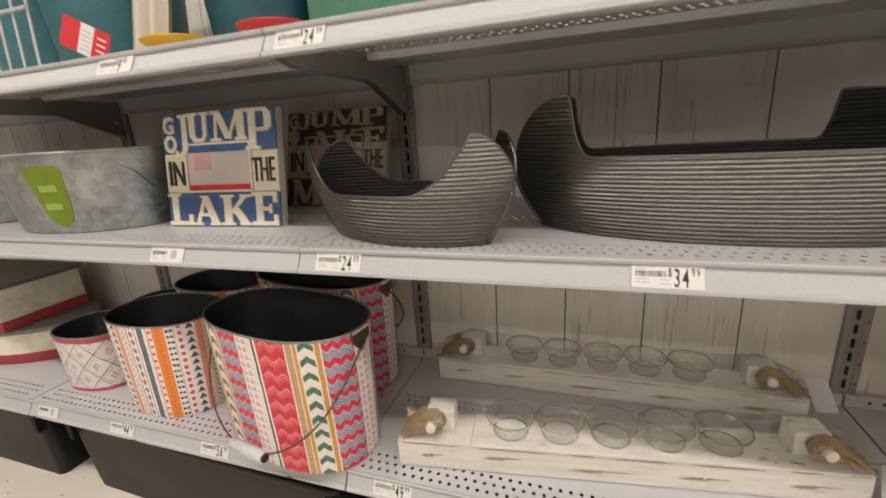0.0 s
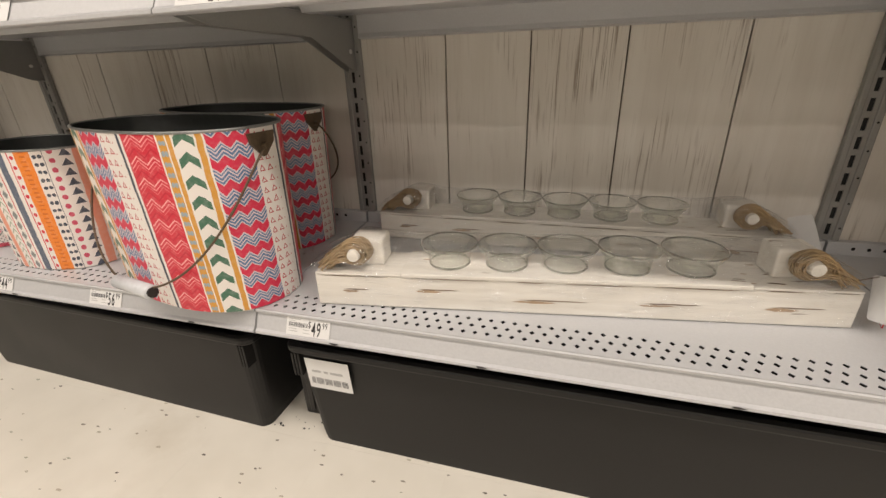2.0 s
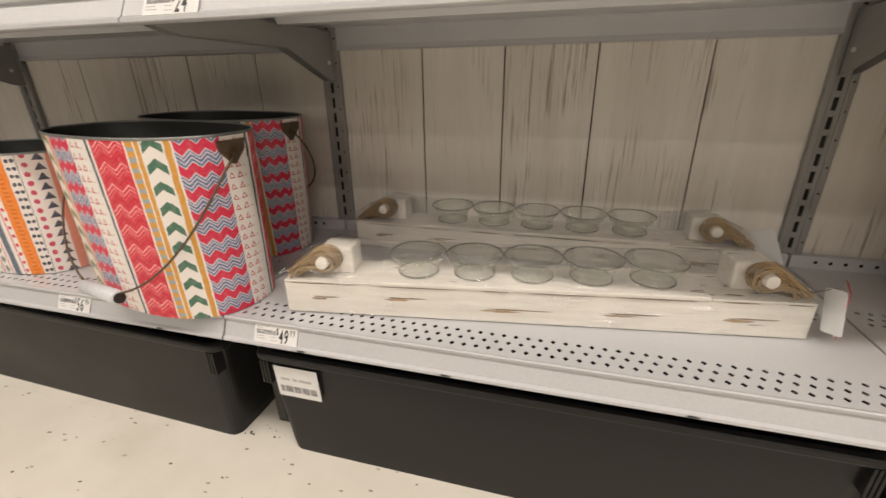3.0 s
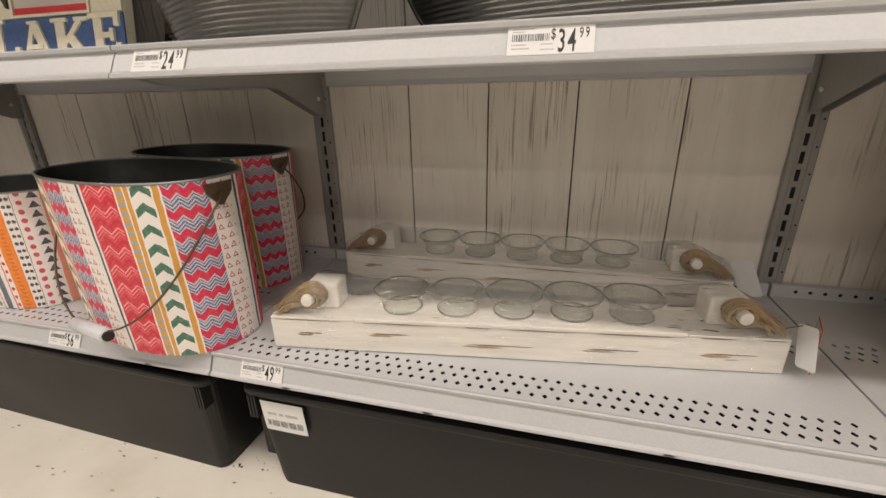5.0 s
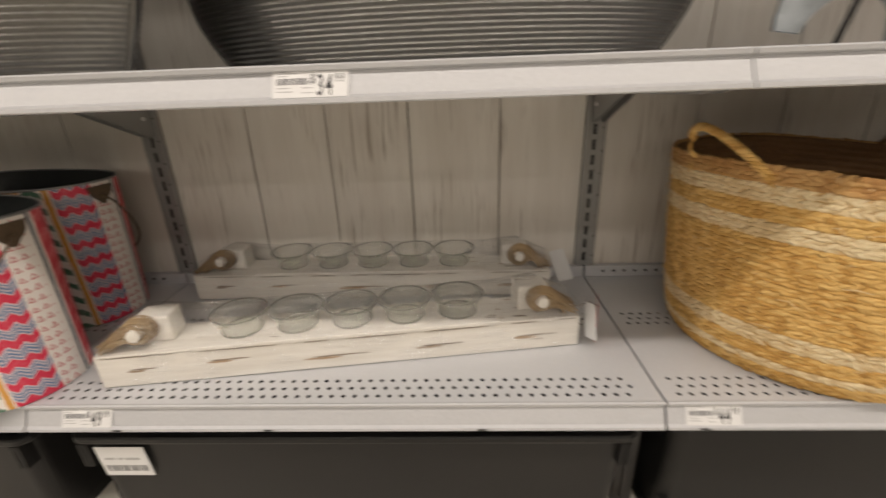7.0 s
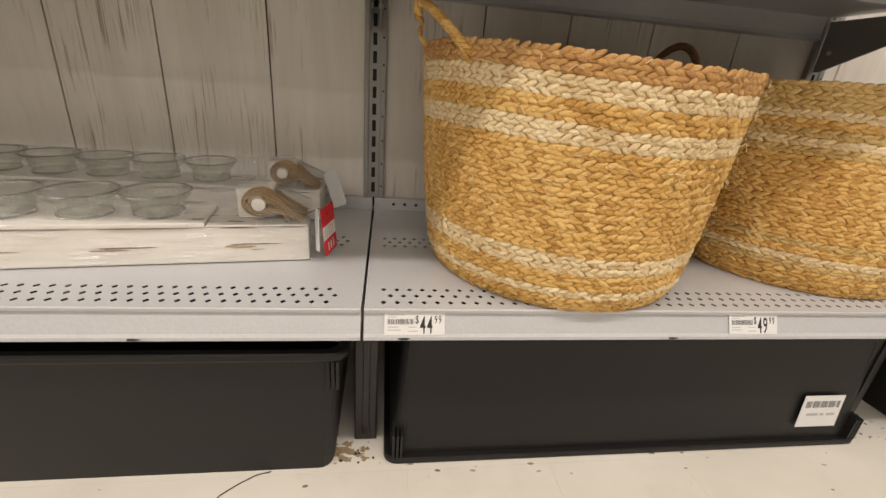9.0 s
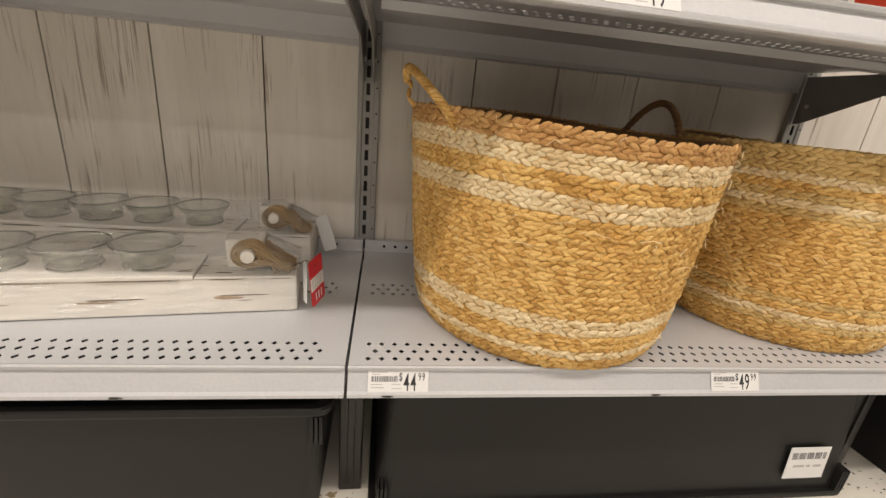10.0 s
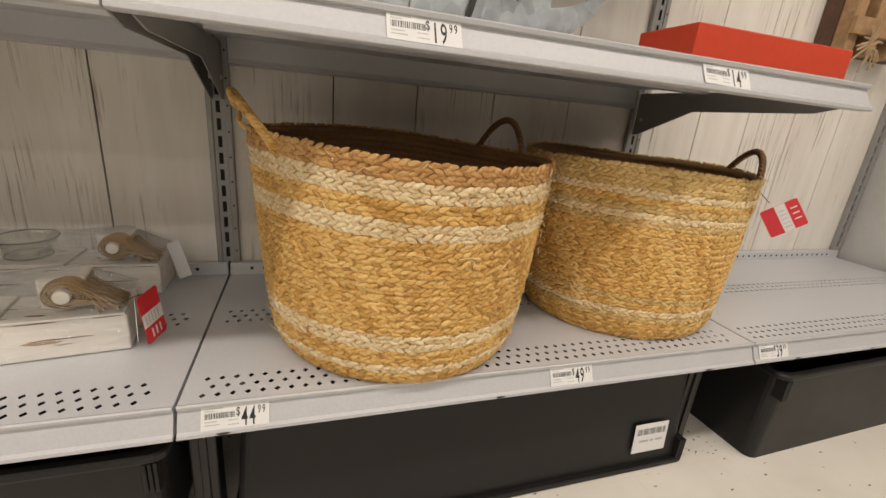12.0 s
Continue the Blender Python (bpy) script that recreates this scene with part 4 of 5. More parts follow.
BIG, MEDIUM, SMALL = (0.285, 0.157, 0.408), (0.208, 0.143, 0.342), (0.162, 0.13, 0.228)
z = DECK + 0.002
pail(pose(-0.782, 1.391, z, 0, 0, -11), *BIG, WRAP_ZIGZAG, "large oval pail in bright zigzag paper", (-0.02, -0.188, 0.31, True), slim=0.93)
pail(pose(-0.874, 1.73, z, 0, 0, -9), *BIG, WRAP_ZIGZAG, "large zigzag oval pail standing behind another", (0.10, 0.1, 0.22, False), slim=0.93)
pail(pose(-1.352, 1.455, z, 0, 0, 1), *MEDIUM, WRAP_STRIPES, "medium oval pail in striped orange and navy paper", (0.0, 0.142, 0.12, False))
pail(pose(-1.385, 1.756, z, 0, 0, 0), *MEDIUM, WRAP_STRIPES, "medium striped oval pail at the back", None)
pail(pose(-1.795, 1.49, z, 0, 0, 3), *SMALL, WRAP_LATTICE, "small oval pail in red diamond lattice paper", None)
pail(pose(-1.74, 1.75, z, 0, 0, 0), *SMALL, WRAP_LATTICE, "small diamond lattice pail at the back", None)


# ---- candle trays in shrink film ----
def sliver(x0, x1, y, z, thick, rnd):
    """A thin ragged patch of bare wood facing -y, pointed at its ends."""
    n = 9
    up = [(x0 + (x1 - x0) * i / n, y, z + thick / 2 * math.sin(math.pi * i / n) ** 0.5 * rnd.uniform(0.45, 1.1)) for i in range(1, n)]
    dn = [(x0 + (x1 - x0) * i / n, y, z - thick / 2 * math.sin(math.pi * i / n) ** 0.5 * rnd.uniform(0.45, 1.1)) for i in range(n - 1, 0, -1)]
    ring = [(x0, y, z)] + up + [(x1, y, z)] + dn
    bm = bmesh.new()
    loft(bm, [ring, [(a, b + 0.0012, c) for a, b, c in ring]], True, True)
    return bm


def candle_tray(m, label, seed):
    t = thing("candle_tray", label, "candle holder", m, "wrapped candle trays")
    L, Dp, H = 1.125, 0.125, 0.083
    part("body", boxed(0, L, 0, Dp, 0, H - 0.004, bevel=0.004), WORN_WHITE, t)
    part("top_board", boxed(0.205, 0.925, -0.003, Dp + 0.002, H - 0.0035, H + 0.006, bevel=0.002), WORN_WHITE, t)
    rnd = random.Random(seed)
    for lo, hi in ((0.01, 0.19), (0.21, 0.92), (0.935, L - 0.01)):
        x = lo + rnd.uniform(0, 0.03)
        while x < hi - 0.03:
            w = min(rnd.uniform(0.04, 0.18), hi - x)
            zz = H - 0.0046 - 0.0008 * rnd.random()
            part("worn_edge", sliver(x, x + w, -0.0032 if lo == 0.21 else -0.0012, zz, rnd.uniform(0.0012, 0.0024), rnd), GOUGE_DARK, t)
            x += w + rnd.uniform(0.01, 0.07)
    for x0, x1, zz in ((0.062, 0.128, 0.043), (0.235, 0.335, 0.049), (0.45, 0.612, 0.033), (0.715, 0.835, 0.037), (0.955, 1.068, 0.04)):
        dx, dz, w = rnd.uniform(-0.02, 0.02) * (seed - 1), rnd.uniform(-0.008, 0.008) * (seed - 1), x1 - x0
        x0, x1, zz = x0 + dx, x1 + dx, zz + dz
        part("gouge", sliver(x0, x0 + w * rnd.uniform(0.5, 0.62), -0.0004, zz - 0.004, rnd.uniform(0.006, 0.009), rnd), GOUGE, t)
        part("gouge", sliver(x0 + w * 0.1, x1, -0.0007, zz + 0.001, rnd.uniform(0.003, 0.0045), rnd), GOUGE_DARK, t)
    for k in range(9):
        x, y = rnd.choice((rnd.uniform(0.215, 0.25), rnd.uniform(0.87, 0.915), rnd.uniform(0.95, 1.0), rnd.uniform(0.3, 0.85))), rnd.uniform(0.008, 0.11)
        chip = part("gouge", sliver(0, rnd.uniform(0.016, 0.04), 0.0, 0.0, rnd.uniform(0.003, 0.007), rnd), GOUGE_DARK if k % 2 else GOUGE, t)
        chip.matrix_basis = pose(x, y, H + (0.0065 if 0.205 < x < 0.9 else 0.0015), -90, 0, rnd.uniform(-8, 8))
    for x0, x1 in ((0.002, 0.2035), (0.9265, L - 0.002)):
        part("end_board", boxed(x0, x1, -0.001, Dp + 0.001, H - 0.0035, H + 0.001, bevel=0.0015), WORN_WHITE, t)
    zb = H + 0.001
    for c, sgn in ((0.1, -1), (L - 0.099, 1)):
        part("end_block", boxed(c - 0.035 - sgn * 0.012, c + 0.043 - sgn * 0.012, 0.046, 0.112, zb, zb + 0.066, bevel=0.006), WORN_WHITE, t)
        part("peg", tube(bmesh.new(), [(c, 0.05, zb + 0.046), (c + sgn * 0.003, 0.004, zb + 0.043), (c + sgn * 0.003, -0.002, zb + 0.043)], lambda f: 0.0145 if f < 0.9 else 0.0132, 14), WORN_WHITE, t, "round white wooden peg")
        bm = bmesh.new()
        rnd = random.Random(seed + int(c * 100))
        for k in range(56):
            r = rnd.uniform(0.016, 0.031)
            y, ph, q = rnd.uniform(0.01, 0.044), rnd.uniform(0, 6), rnd.uniform(1.0, 1.25)
            tube(bm, [(c + r * math.cos(a) * q + sgn * 0.005, y + 0.004 * math.sin(2 * a + ph), zb + 0.042 + r * 0.95 * math.sin(a) + 0.001 * math.sin(3 * a + ph)) for a in (2 * math.pi * i / 22 for i in range(22))], 0.0014, 4, True)
        for k in range(150):
            yy, zz = rnd.uniform(0.004, 0.075), zb + rnd.uniform(0.02, 0.062)
            x1 = c + sgn * rnd.uniform(0.055, 0.098)
            tube(bm, [(c + sgn * 0.014, yy, zz), (c + sgn * 0.04, yy + rnd.uniform(-0.008, 0.014), zz * 0.75 + (zb + 0.024) * 0.25 + rnd.uniform(-0.004, 0.004)), (x1 * 0.5 + (c + sgn * 0.04) * 0.5, yy, zz * 0.4 + (zb + 0.016) * 0.6), (x1, yy + 0.02 * (rnd.random() - 0.5), zb + 0.004 + 0.012 * rnd.random())], 0.0014, 4)
        part("twine_wrap", bm, TWINE, t, "tan jute twine wound round the peg", True)
    cup0 = None
    for k in range(5):
        x = 0.307 + k * 0.1305
        prof = [(0.0, 0.001), (0.042, 0.001), (0.0465, 0.004), (0.0482, 0.018), (0.0488, 0.026), (0.053, 0.031), (0.0605, 0.038), (0.0645, 0.0485), (0.0635, 0.0505), (0.0615, 0.0485), (0.0575, 0.0395), (0.05, 0.0335), (0.0458, 0.027), (0.045, 0.01), (0.041, 0.0075), (0.0, 0.007)]
        if cup0 is None:
            bm = bmesh.new()
            rows = [[(max(r, 0.0002) * math.cos(2 * math.pi * i / 28), max(r, 0.0002) * math.sin(2 * math.pi * i / 28), zz) for i in range(28)] for r, zz in prof]
            loft(bm, rows, True, True)
            cup0 = part("glass_cup", bm, GLASS, t, "", True)
            cup0.matrix_basis = pose(x, 0.064, H + 0.0065)
            cup0.visible_shadow = False
            ring0 = part("cup_rim", tube(bmesh.new(), oval(0.064, 0.064, 0.05, 36), 0.0019, 6, True), GLASS_RIM, cup0, "", True)
            foot0 = part("cup_foot", tube(bmesh.new(), oval(0.0455, 0.0455, 0.004, 28), 0.0028, 6, True), GLASS_RIM, cup0, "", True)
        else:
            o = again(cup0, t, pose(x, 0.064, H + 0.0065), "glass_cup")
            o.visible_shadow = False
            for q in (ring0, foot0):
                again(q, o, Matrix.Identity(4), q.name.split(".")[0])
    bm = bmesh.new()
    prof = [(-0.006, 0.004), (-0.0065, 0.05), (-0.005, H + 0.004), (-0.004, H + 0.028), (0.001, H + 0.044), (0.012, H + 0.056), (0.032, H + 0.061), (0.064, H + 0.061), (0.118, H + 0.06), (0.127, H + 0.04), (0.131, H - 0.03)]
    nx, fine, loops = 300, 6, []
    for j in range((len(prof) - 1) * fine + 1):
        k, f = min(j // fine, len(prof) - 2), (j - min(j // fine, len(prof) - 2) * fine) / fine
        y = prof[k][0] + (prof[k + 1][0] - prof[k][0]) * f
        zz = prof[k][1] + (prof[k + 1][1] - prof[k][1]) * f
        row = []
        for i in range(nx + 1):
            x = -0.006 + (L + 0.012) * i / nx
            e = min(1.0, min(i, nx - i) / 26)
            zt = zz
            if zz > H + 0.01:
                end = 0.011 * max(0.0, 1 - abs(min(x, L - x) - 0.1) / 0.1)
                zt = H + 0.008 + (zz - H - 0.008) * (0.3 + 0.7 * e) + end
            fold = 0.5 - abs(noise.noise((x * 7 + seed * 9, j * 0.42 + x * 3, seed)))
            crease = 0.0042 * fold + 0.0016 * noise.noise((x * 26, j * 0.5, seed + 4.0))
            row.append((x, y - max(-0.0004, crease) * (0.5 if zz < H else 1.0), zt + (crease if zz > H else 0.0)))
        loops.append(row)
    loft(bm, loops, closed=False)
    film = part("shrink_film", bm, FILM, t, "clear crinkled shrink film", True)
    film.visible_shadow = False
    return t


candle_tray(pose(-0.42, 1.323, DECK + 0.002, 0, 0, 7.95), "white distressed wooden candle tray in shrink film", 1)
candle_tray(pose(-0.447, 1.755, DECK + 0.002, 0, 0, 0), "white distressed candle tray against the boards", 2)
hang_tag(pose(0.736, 1.486, DECK + 0.074, 88, 0, 72) @ pose(0, 0, 0, 0, 0, -84), "red and white hang tag on a candle tray", TAG_RED, (0.11, 0.06), [(0.735, 1.475, 0.56), (0.715, 1.485, 0.568), (0.68, 1.495, 0.548)])
hang_tag(pose(0.714, 1.466, DECK + 0.078, 88, 0, -72) @ pose(0, 0, 0, 0, 0, -76), "plain white card tag on a candle tray", PAPER, (0.09, 0.045))
hang_tag(pose(0.716, 1.79, DECK + 0.085, 88, 0, -40) @ pose(0, 0, 0, 0, 0, -64), "plain white card tag on a candle tray", PAPER, (0.1, 0.055))


# ---- corrugated metal canoes ----
def canoe(m, half, width, gunwale, peak, label, horn=0.24, tips=(0.76, 0.76), sweep=2.4, tuck=2.0, foot=0.8, rake=0.14):
    """A canoe planter; its ends sweep up and curl in. Ribs run along the hull."""
    t = thing("metal_canoe", label, "planter", m, "metal canoes")

    def top(s):
        tip, q = tips[s > 0], abs(s)
        crest = peak if s < 0 or tip > 0.5 else peak * 0.92
        if q <= tip:
            hn = horn if s < 0 or tip > 0.5 else horn * 0.65
            f = max(0.0, (q - (tip - hn)) / hn)
            return gunwale + (crest - gunwale) * f ** sweep
        return crest * (0.5 + 0.5 * math.sqrt(max(0.0, 1 - ((q - tip) / (1 - tip)) ** 2)))

    def reach(zf):
        return half * (1 - rake + rake * math.sin(min(1.0, zf * tuck) * math.pi / 2))

    def point(s, zz, side, inset, ribs):
        zf = zz / peak
        w = width * (1 - abs(s) ** 2.1) ** 0.75 * (foot + (1 - foot) * min(1, zz / gunwale) ** 0.6) - inset
        rib = 0.0016 * math.sin(2 * math.pi * zz / 0.0088) * ribs
        L = reach(zf) - inset
        return (L * s, side * max(0.003 if not inset else 0.0015, w + rib), zz)

    ns, nz = 140, int(peak / 0.0088 * 6)
    for inset, mat, name, note in ((0.0, PEWTER, "hull", ""), (0.004, PEWTER_SHADED, "inside", "dark shaded inside")):
        bm = bmesh.new()
        for side in (-1, 1):
            rows = []
            steps = nz
            for k in range(steps + 1):
                rows.append([])
                for i in range(ns + 1):
                    s = -math.cos(math.pi * i / ns)
                    zz = min(top(s), peak * k / steps)
                    rows[-1].append(point(s, max(zz, 0.004 if inset else 0.0), side, inset, 1))
            loft(bm, rows, closed=False)
        rows = [[point(-math.cos(math.pi * i / ns), 0.005 if inset else 0.0, side, inset, 0) for i in range(ns + 1)] for side in (-1, 1)]
        loft(bm, rows, closed=False)
        bmesh.ops.remove_doubles(bm, verts=bm.verts, dist=0.00008)
        bmesh.ops.recalc_face_normals(bm, faces=bm.faces)
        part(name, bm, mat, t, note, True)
    for side in (-1, 1):
        pts = []
        for i in range(ns + 1):
            s = -math.cos(math.pi * i / ns)
            x, y, zz = point(s, top(s), side, 0.002, 0)
            pts.append((x, y, zz))
        part("edge_rail", tube(bmesh.new(), pts, 0.0035, 6), PEWTER, t, "rolled metal gunwale", True)
    for e in (-1, 1):
        pts = [(e * reach(0.5 * k / 12), 0, peak * 0.5 * k / 12) for k in range(13)]
        part("stem", tube(bmesh.new(), pts, 0.0052, 8), PEWTER, t, "", True)
    return t


canoe(pose(-0.36, 1.362, MID + 0.002, 0, 0, -16), 0.3, 0.12, 0.11, 0.226, "small dark corrugated metal canoe planter", 0.46, (0.76, 0.78), 2.2, 1.25, 0.72, 0.24)
canoe(pose(0.368, 1.47, MID + 0.002, 0, 0, -1), 0.475, 0.165, 0.165, 0.288, "long dark corrugated metal canoe planter", 0.14, (0.74, 0.39), 4.5, 2.0, 0.86)


# ---- lake signs with a photo window ----
def lake_sign(m, label, field, letter):
    t = thing("photo_frame", label, "picture frame", m, "lake photo frames")
    W, H = 0.405, 0.332
    part("back_board", boxed(0, W, 0.006, 0.03, 0, H, bevel=0.002), letter, t)
    part("lower_board", boxed(0, W, 0, 0.0055, 0, 0.098, bevel=0.0015), field, t)
    part("upper_board", boxed(0.058, W, 0, 0.0055, 0.217, H, bevel=0.0015), field, t)
    part("middle_board", boxed(0, 0.078, 0, 0.0055, 0.1, 0.2155, bevel=0.0015), letter, t)
    part("middle_board", boxed(0.318, W, 0, 0.0055, 0.1, 0.2155, bevel=0.0015), letter, t)
    part("corner_board", boxed(0, 0.0565, 0, 0.0055, 0.217, H, bevel=0.0015), field, t)
    fr = bmesh.new()
    for x0, x1, z0, z1 in ((0.079, 0.317, 0.1, 0.106), (0.079, 0.317, 0.238, 0.244), (0.079, 0.085, 0.1065, 0.2375), (0.311, 0.317, 0.1065, 0.2375)):
        box(fr, x0, x1, -0.003, 0.004, z0, z1)
    part("window_frame", fr, letter, t)
    pr = part("photo_insert", boxed(0.0855, 0.3105, 0.002, 0.0035, 0.1065, 0.2375), PRINT, t, "pale printed photo insert")
    part("red_strip", boxed(0.0855, 0.3105, 0.0008, 0.0018, 0.1068, 0.122), TAG_RED, pr)
    part("pink_print", boxed(0.11, 0.17, 0.0008, 0.0018, 0.165, 0.215), PINK_PRINT, pr)

    def word(body, x, zz, size, bold, squeeze, mat):
        o = part("lettering", letters(body, size, 0.003, bold, squeeze), mat, t)
        o.matrix_basis = pose(x, -0.002, zz, 90, 0, 0)
        return o

    def slab(x, zz, w, h, strokes, bars):
        """A heavy letter: strokes and serif bars on a unit grid, each laid a hair over the last."""
        bm = bmesh.new()
        for k, (x0, z0, x1, z1, th) in enumerate(strokes):
            y = -0.0045 - 0.00025 * k
            loft(bm, [[(x + w * (x0 + e * th), yy, zz + h * z0) for e in (-0.5, 0.5)] + [(x + w * (x1 + e * th), yy, zz + h * z1) for e in (0.5, -0.5)] for yy in (y, 0.001)], True, True)
        for k, (x0, x1, z0, z1) in enumerate(bars):
            box(bm, x + w * x0, x + w * x1, -0.0058 - 0.00025 * k, 0.001, zz + h * z0, zz + h * z1)
        part("lettering", bm, letter, t)

    FOOT, HEAD = (0.0, 0.09), (0.91, 1.0)
    glyph = {
        "L": ([(0.28, 0, 0.28, 1, 0.26)], [(0, 0.56, *HEAD), (0, 1, 0.0, 0.13), (0.84, 1, 0.13, 0.34)]),
        "A": ([(0.17, 0, 0.5, 1, 0.13), (0.82, 0, 0.5, 1, 0.24)], [(0, 0.36, *FOOT), (0.62, 1, *FOOT), (0.26, 0.72, 0.3, 0.41), (0.34, 0.62, 0.93, 1.0)]),
        "K": ([(0.22, 0, 0.22, 1, 0.25), (0.3, 0.36, 0.82, 1, 0.15), (0.8, 0, 0.46, 0.58, 0.26)], [(0, 0.44, *FOOT), (0, 0.44, *HEAD), (0.6, 1, *FOOT), (0.64, 1, *HEAD)]),
        "E": ([(0.28, 0, 0.28, 1, 0.28)], [(0, 1, 0, 0.12), (0, 1, 0.88, 1), (0.84, 1, 0.12, 0.32), (0.84, 1, 0.68, 0.88), (0.4, 0.76, 0.44, 0.56), (0.68, 0.8, 0.36, 0.64)]),
        "J": ([(0.68, 0.2, 0.68, 1, 0.3), (0.5, 0.02, 0.7, 0.22, 0.3)], [(0.36, 1, 0.93, 1), (0.1, 0.62, 0, 0.09), (0.1, 0.28, 0.09, 0.16)]),
        "U": ([(0.25, 0.22, 0.25, 1, 0.24), (0.76, 0.22, 0.76, 1, 0.16), (0.42, 0, 0.25, 0.24, 0.24), (0.6, 0, 0.76, 0.24, 0.16)], [(0.3, 0.68, 0, 0.13), (0.04, 0.48, *HEAD), (0.58, 0.96, *HEAD)]),
        "M": ([(0.13, 0, 0.17, 1, 0.08), (0.84, 0, 0.82, 1, 0.2), (0.5, 0.06, 0.2, 1, 0.19), (0.5, 0.06, 0.78, 1, 0.09)], [(0, 0.28, *FOOT), (0.68, 1, *FOOT), (0.04, 0.3, *HEAD), (0.72, 0.98, *HEAD)]),
        "P": ([(0.26, 0, 0.26, 1, 0.26), (0.82, 0.52, 0.82, 0.9, 0.24), (0.66, 0.44, 0.82, 0.54, 0.24), (0.82, 0.88, 0.66, 1, 0.24)], [(0, 0.54, *FOOT), (0, 0.7, 0.92, 1), (0.36, 0.7, 0.44, 0.53)]),
    }
    if field is SIGN_BLUE:
        rows = (("L", 0.003, 0.002, 0.09, 0.096), ("A", 0.09, 0.002, 0.108, 0.088), ("K", 0.2, 0.002, 0.11, 0.09), ("E", 0.312, 0.002, 0.086, 0.096),
                ("J", 0.045, 0.206, 0.062, 0.122), ("U", 0.094, 0.246, 0.092, 0.084), ("M", 0.184, 0.246, 0.128, 0.084), ("P", 0.305, 0.216, 0.094, 0.114))
    else:
        rows = (("J", 0.045, 0.272, 0.062, 0.058), ("U", 0.094, 0.276, 0.092, 0.054), ("M", 0.184, 0.276, 0.128, 0.054), ("P", 0.305, 0.272, 0.094, 0.058),
                ("L", 0.003, 0.19, 0.09, 0.074), ("A", 0.09, 0.19, 0.108, 0.07), ("K", 0.2, 0.19, 0.11, 0.07), ("E", 0.312, 0.19, 0.086, 0.074), ("M", 0.02, 0.004, 0.13, 0.088))
    for c, x, zz, w, h in rows:
        slab(x, zz, w, h, *glyph[c])
    word("G", 0.008, 0.276, 0.068, 0.0025, 0.85, letter)
    word("O", 0.008, 0.222, 0.068, 0.0025, 0.85, letter)
    dark = SIGN_BROWN
    word("I", 0.01, 0.122, 0.105, 0.0, 0.8, dark)
    word("N", 0.028, 0.122, 0.105, 0.0, 0.6, dark)
    for c, x in (("T", 0.32), ("H", 0.345), ("E", 0.375)):
        word(c, x, 0.128, 0.098, 0.0, 0.42, dark)
    part("easel_leg", boxed(W / 2 - 0.03, W / 2 + 0.03, 0.031, 0.036, 0.02, H * 0.8), SIGN_BROWN, t)
    return t


lake_sign(pose(-1.17, 1.412, MID + 0.002, -9, 0, 2), "cream and blue wooden lake lettering photo frame", SIGN_BLUE, CREAM)
lake_sign(pose(-0.985, 1.735, MID + 0.002, -14, 0, -3), "dark brown wooden lake lettering photo frame", SIGN_BROWN, SIGN_TAN)


# ---- galvanised tubs on the middle shelf ----
def zinc_tub(m, label, sticker=True):
    t = thing("galvanised_tub", label, "tub", m, "galvanised tubs")
    a, b, h = 0.335, 0.2, 0.24
    n = 72
    prof = [(0.86, 0.0), (0.87, 0.004), (0.99, h - 0.012), (1.0, h - 0.006), (1.008, h), (1.0, h + 0.003), (0.985, h - 0.004), (0.865, 0.008)]
    bm = bmesh.new()
    loft(bm, [oval(a * f, b * f, zz, n) for f, zz in prof], True, True)
    part("body", bm, ZINC, t, "", True)
    part("rolled_rim", tube(bmesh.new(), oval(a * 1.003, b * 1.003, h, n), 0.006, 8, True), ZINC, t, "", True)
    if sticker:
        bm = bmesh.new()
        rows = []
        for zz, q0, q1 in ((0.022, 15, 18), (0.032, 11, 22), (0.05, 8, 24), (0.09, 5.5, 25), (0.15, 3.5, 25), (0.19, 2, 25.5), (0.2, 1, 25), (0.206, 3, 23)):
            f = (0.87 + 0.12 * zz / h) + 0.003
            rows.append([(a * f * math.sin(q), -b * f * math.cos(q) - 0.001, zz) for q in (math.radians(q0 + (q1 - q0) * i / 8) for i in range(9))])
        loft(bm, rows, closed=False)
        st = part("sticker", bm, LIME, t, "lime green sticker with pale writing", True)
        for zz in (0.075, 0.13):
            bm = bmesh.new()
            rows = []
            for k in (0, 1):
                z2 = zz + 0.02 * k
                f = (0.87 + 0.12 * z2 / h) + 0.006
                rows.append([(a * f * math.sin(q), -b * f * math.cos(q) - 0.002, z2) for q in (math.radians(9 + 11 * i / 5) for i in range(6))])
            loft(bm, rows, closed=False)
            part("print_line", bm, LIME_PALE, st)
    pts = [(a * 1.0 * math.cos(f) * 0.98, -b * 0.0 - 0.2 * math.sin(f) * 0.6, h - 0.02 - 0.16 * math.sin(f)) for f in (math.pi * i / 24 for i in range(6))]
    x0, y0 = a * 0.93 * math.cos(math.radians(-33)), b * 1.02 * math.sin(math.radians(-33))
    part("wire_handle", tube(bmesh.new(), [(x0 - 0.03, y0 - 0.02, h - 0.02), (x0, y0 - 0.004, h - 0.03), (x0 + 0.04, y0 + 0.035, h - 0.07), (x0 + 0.065, y0 + 0.075, h - 0.13)], 0.0028, 6), ZINC, t, "bent wire handle", True)
    return t


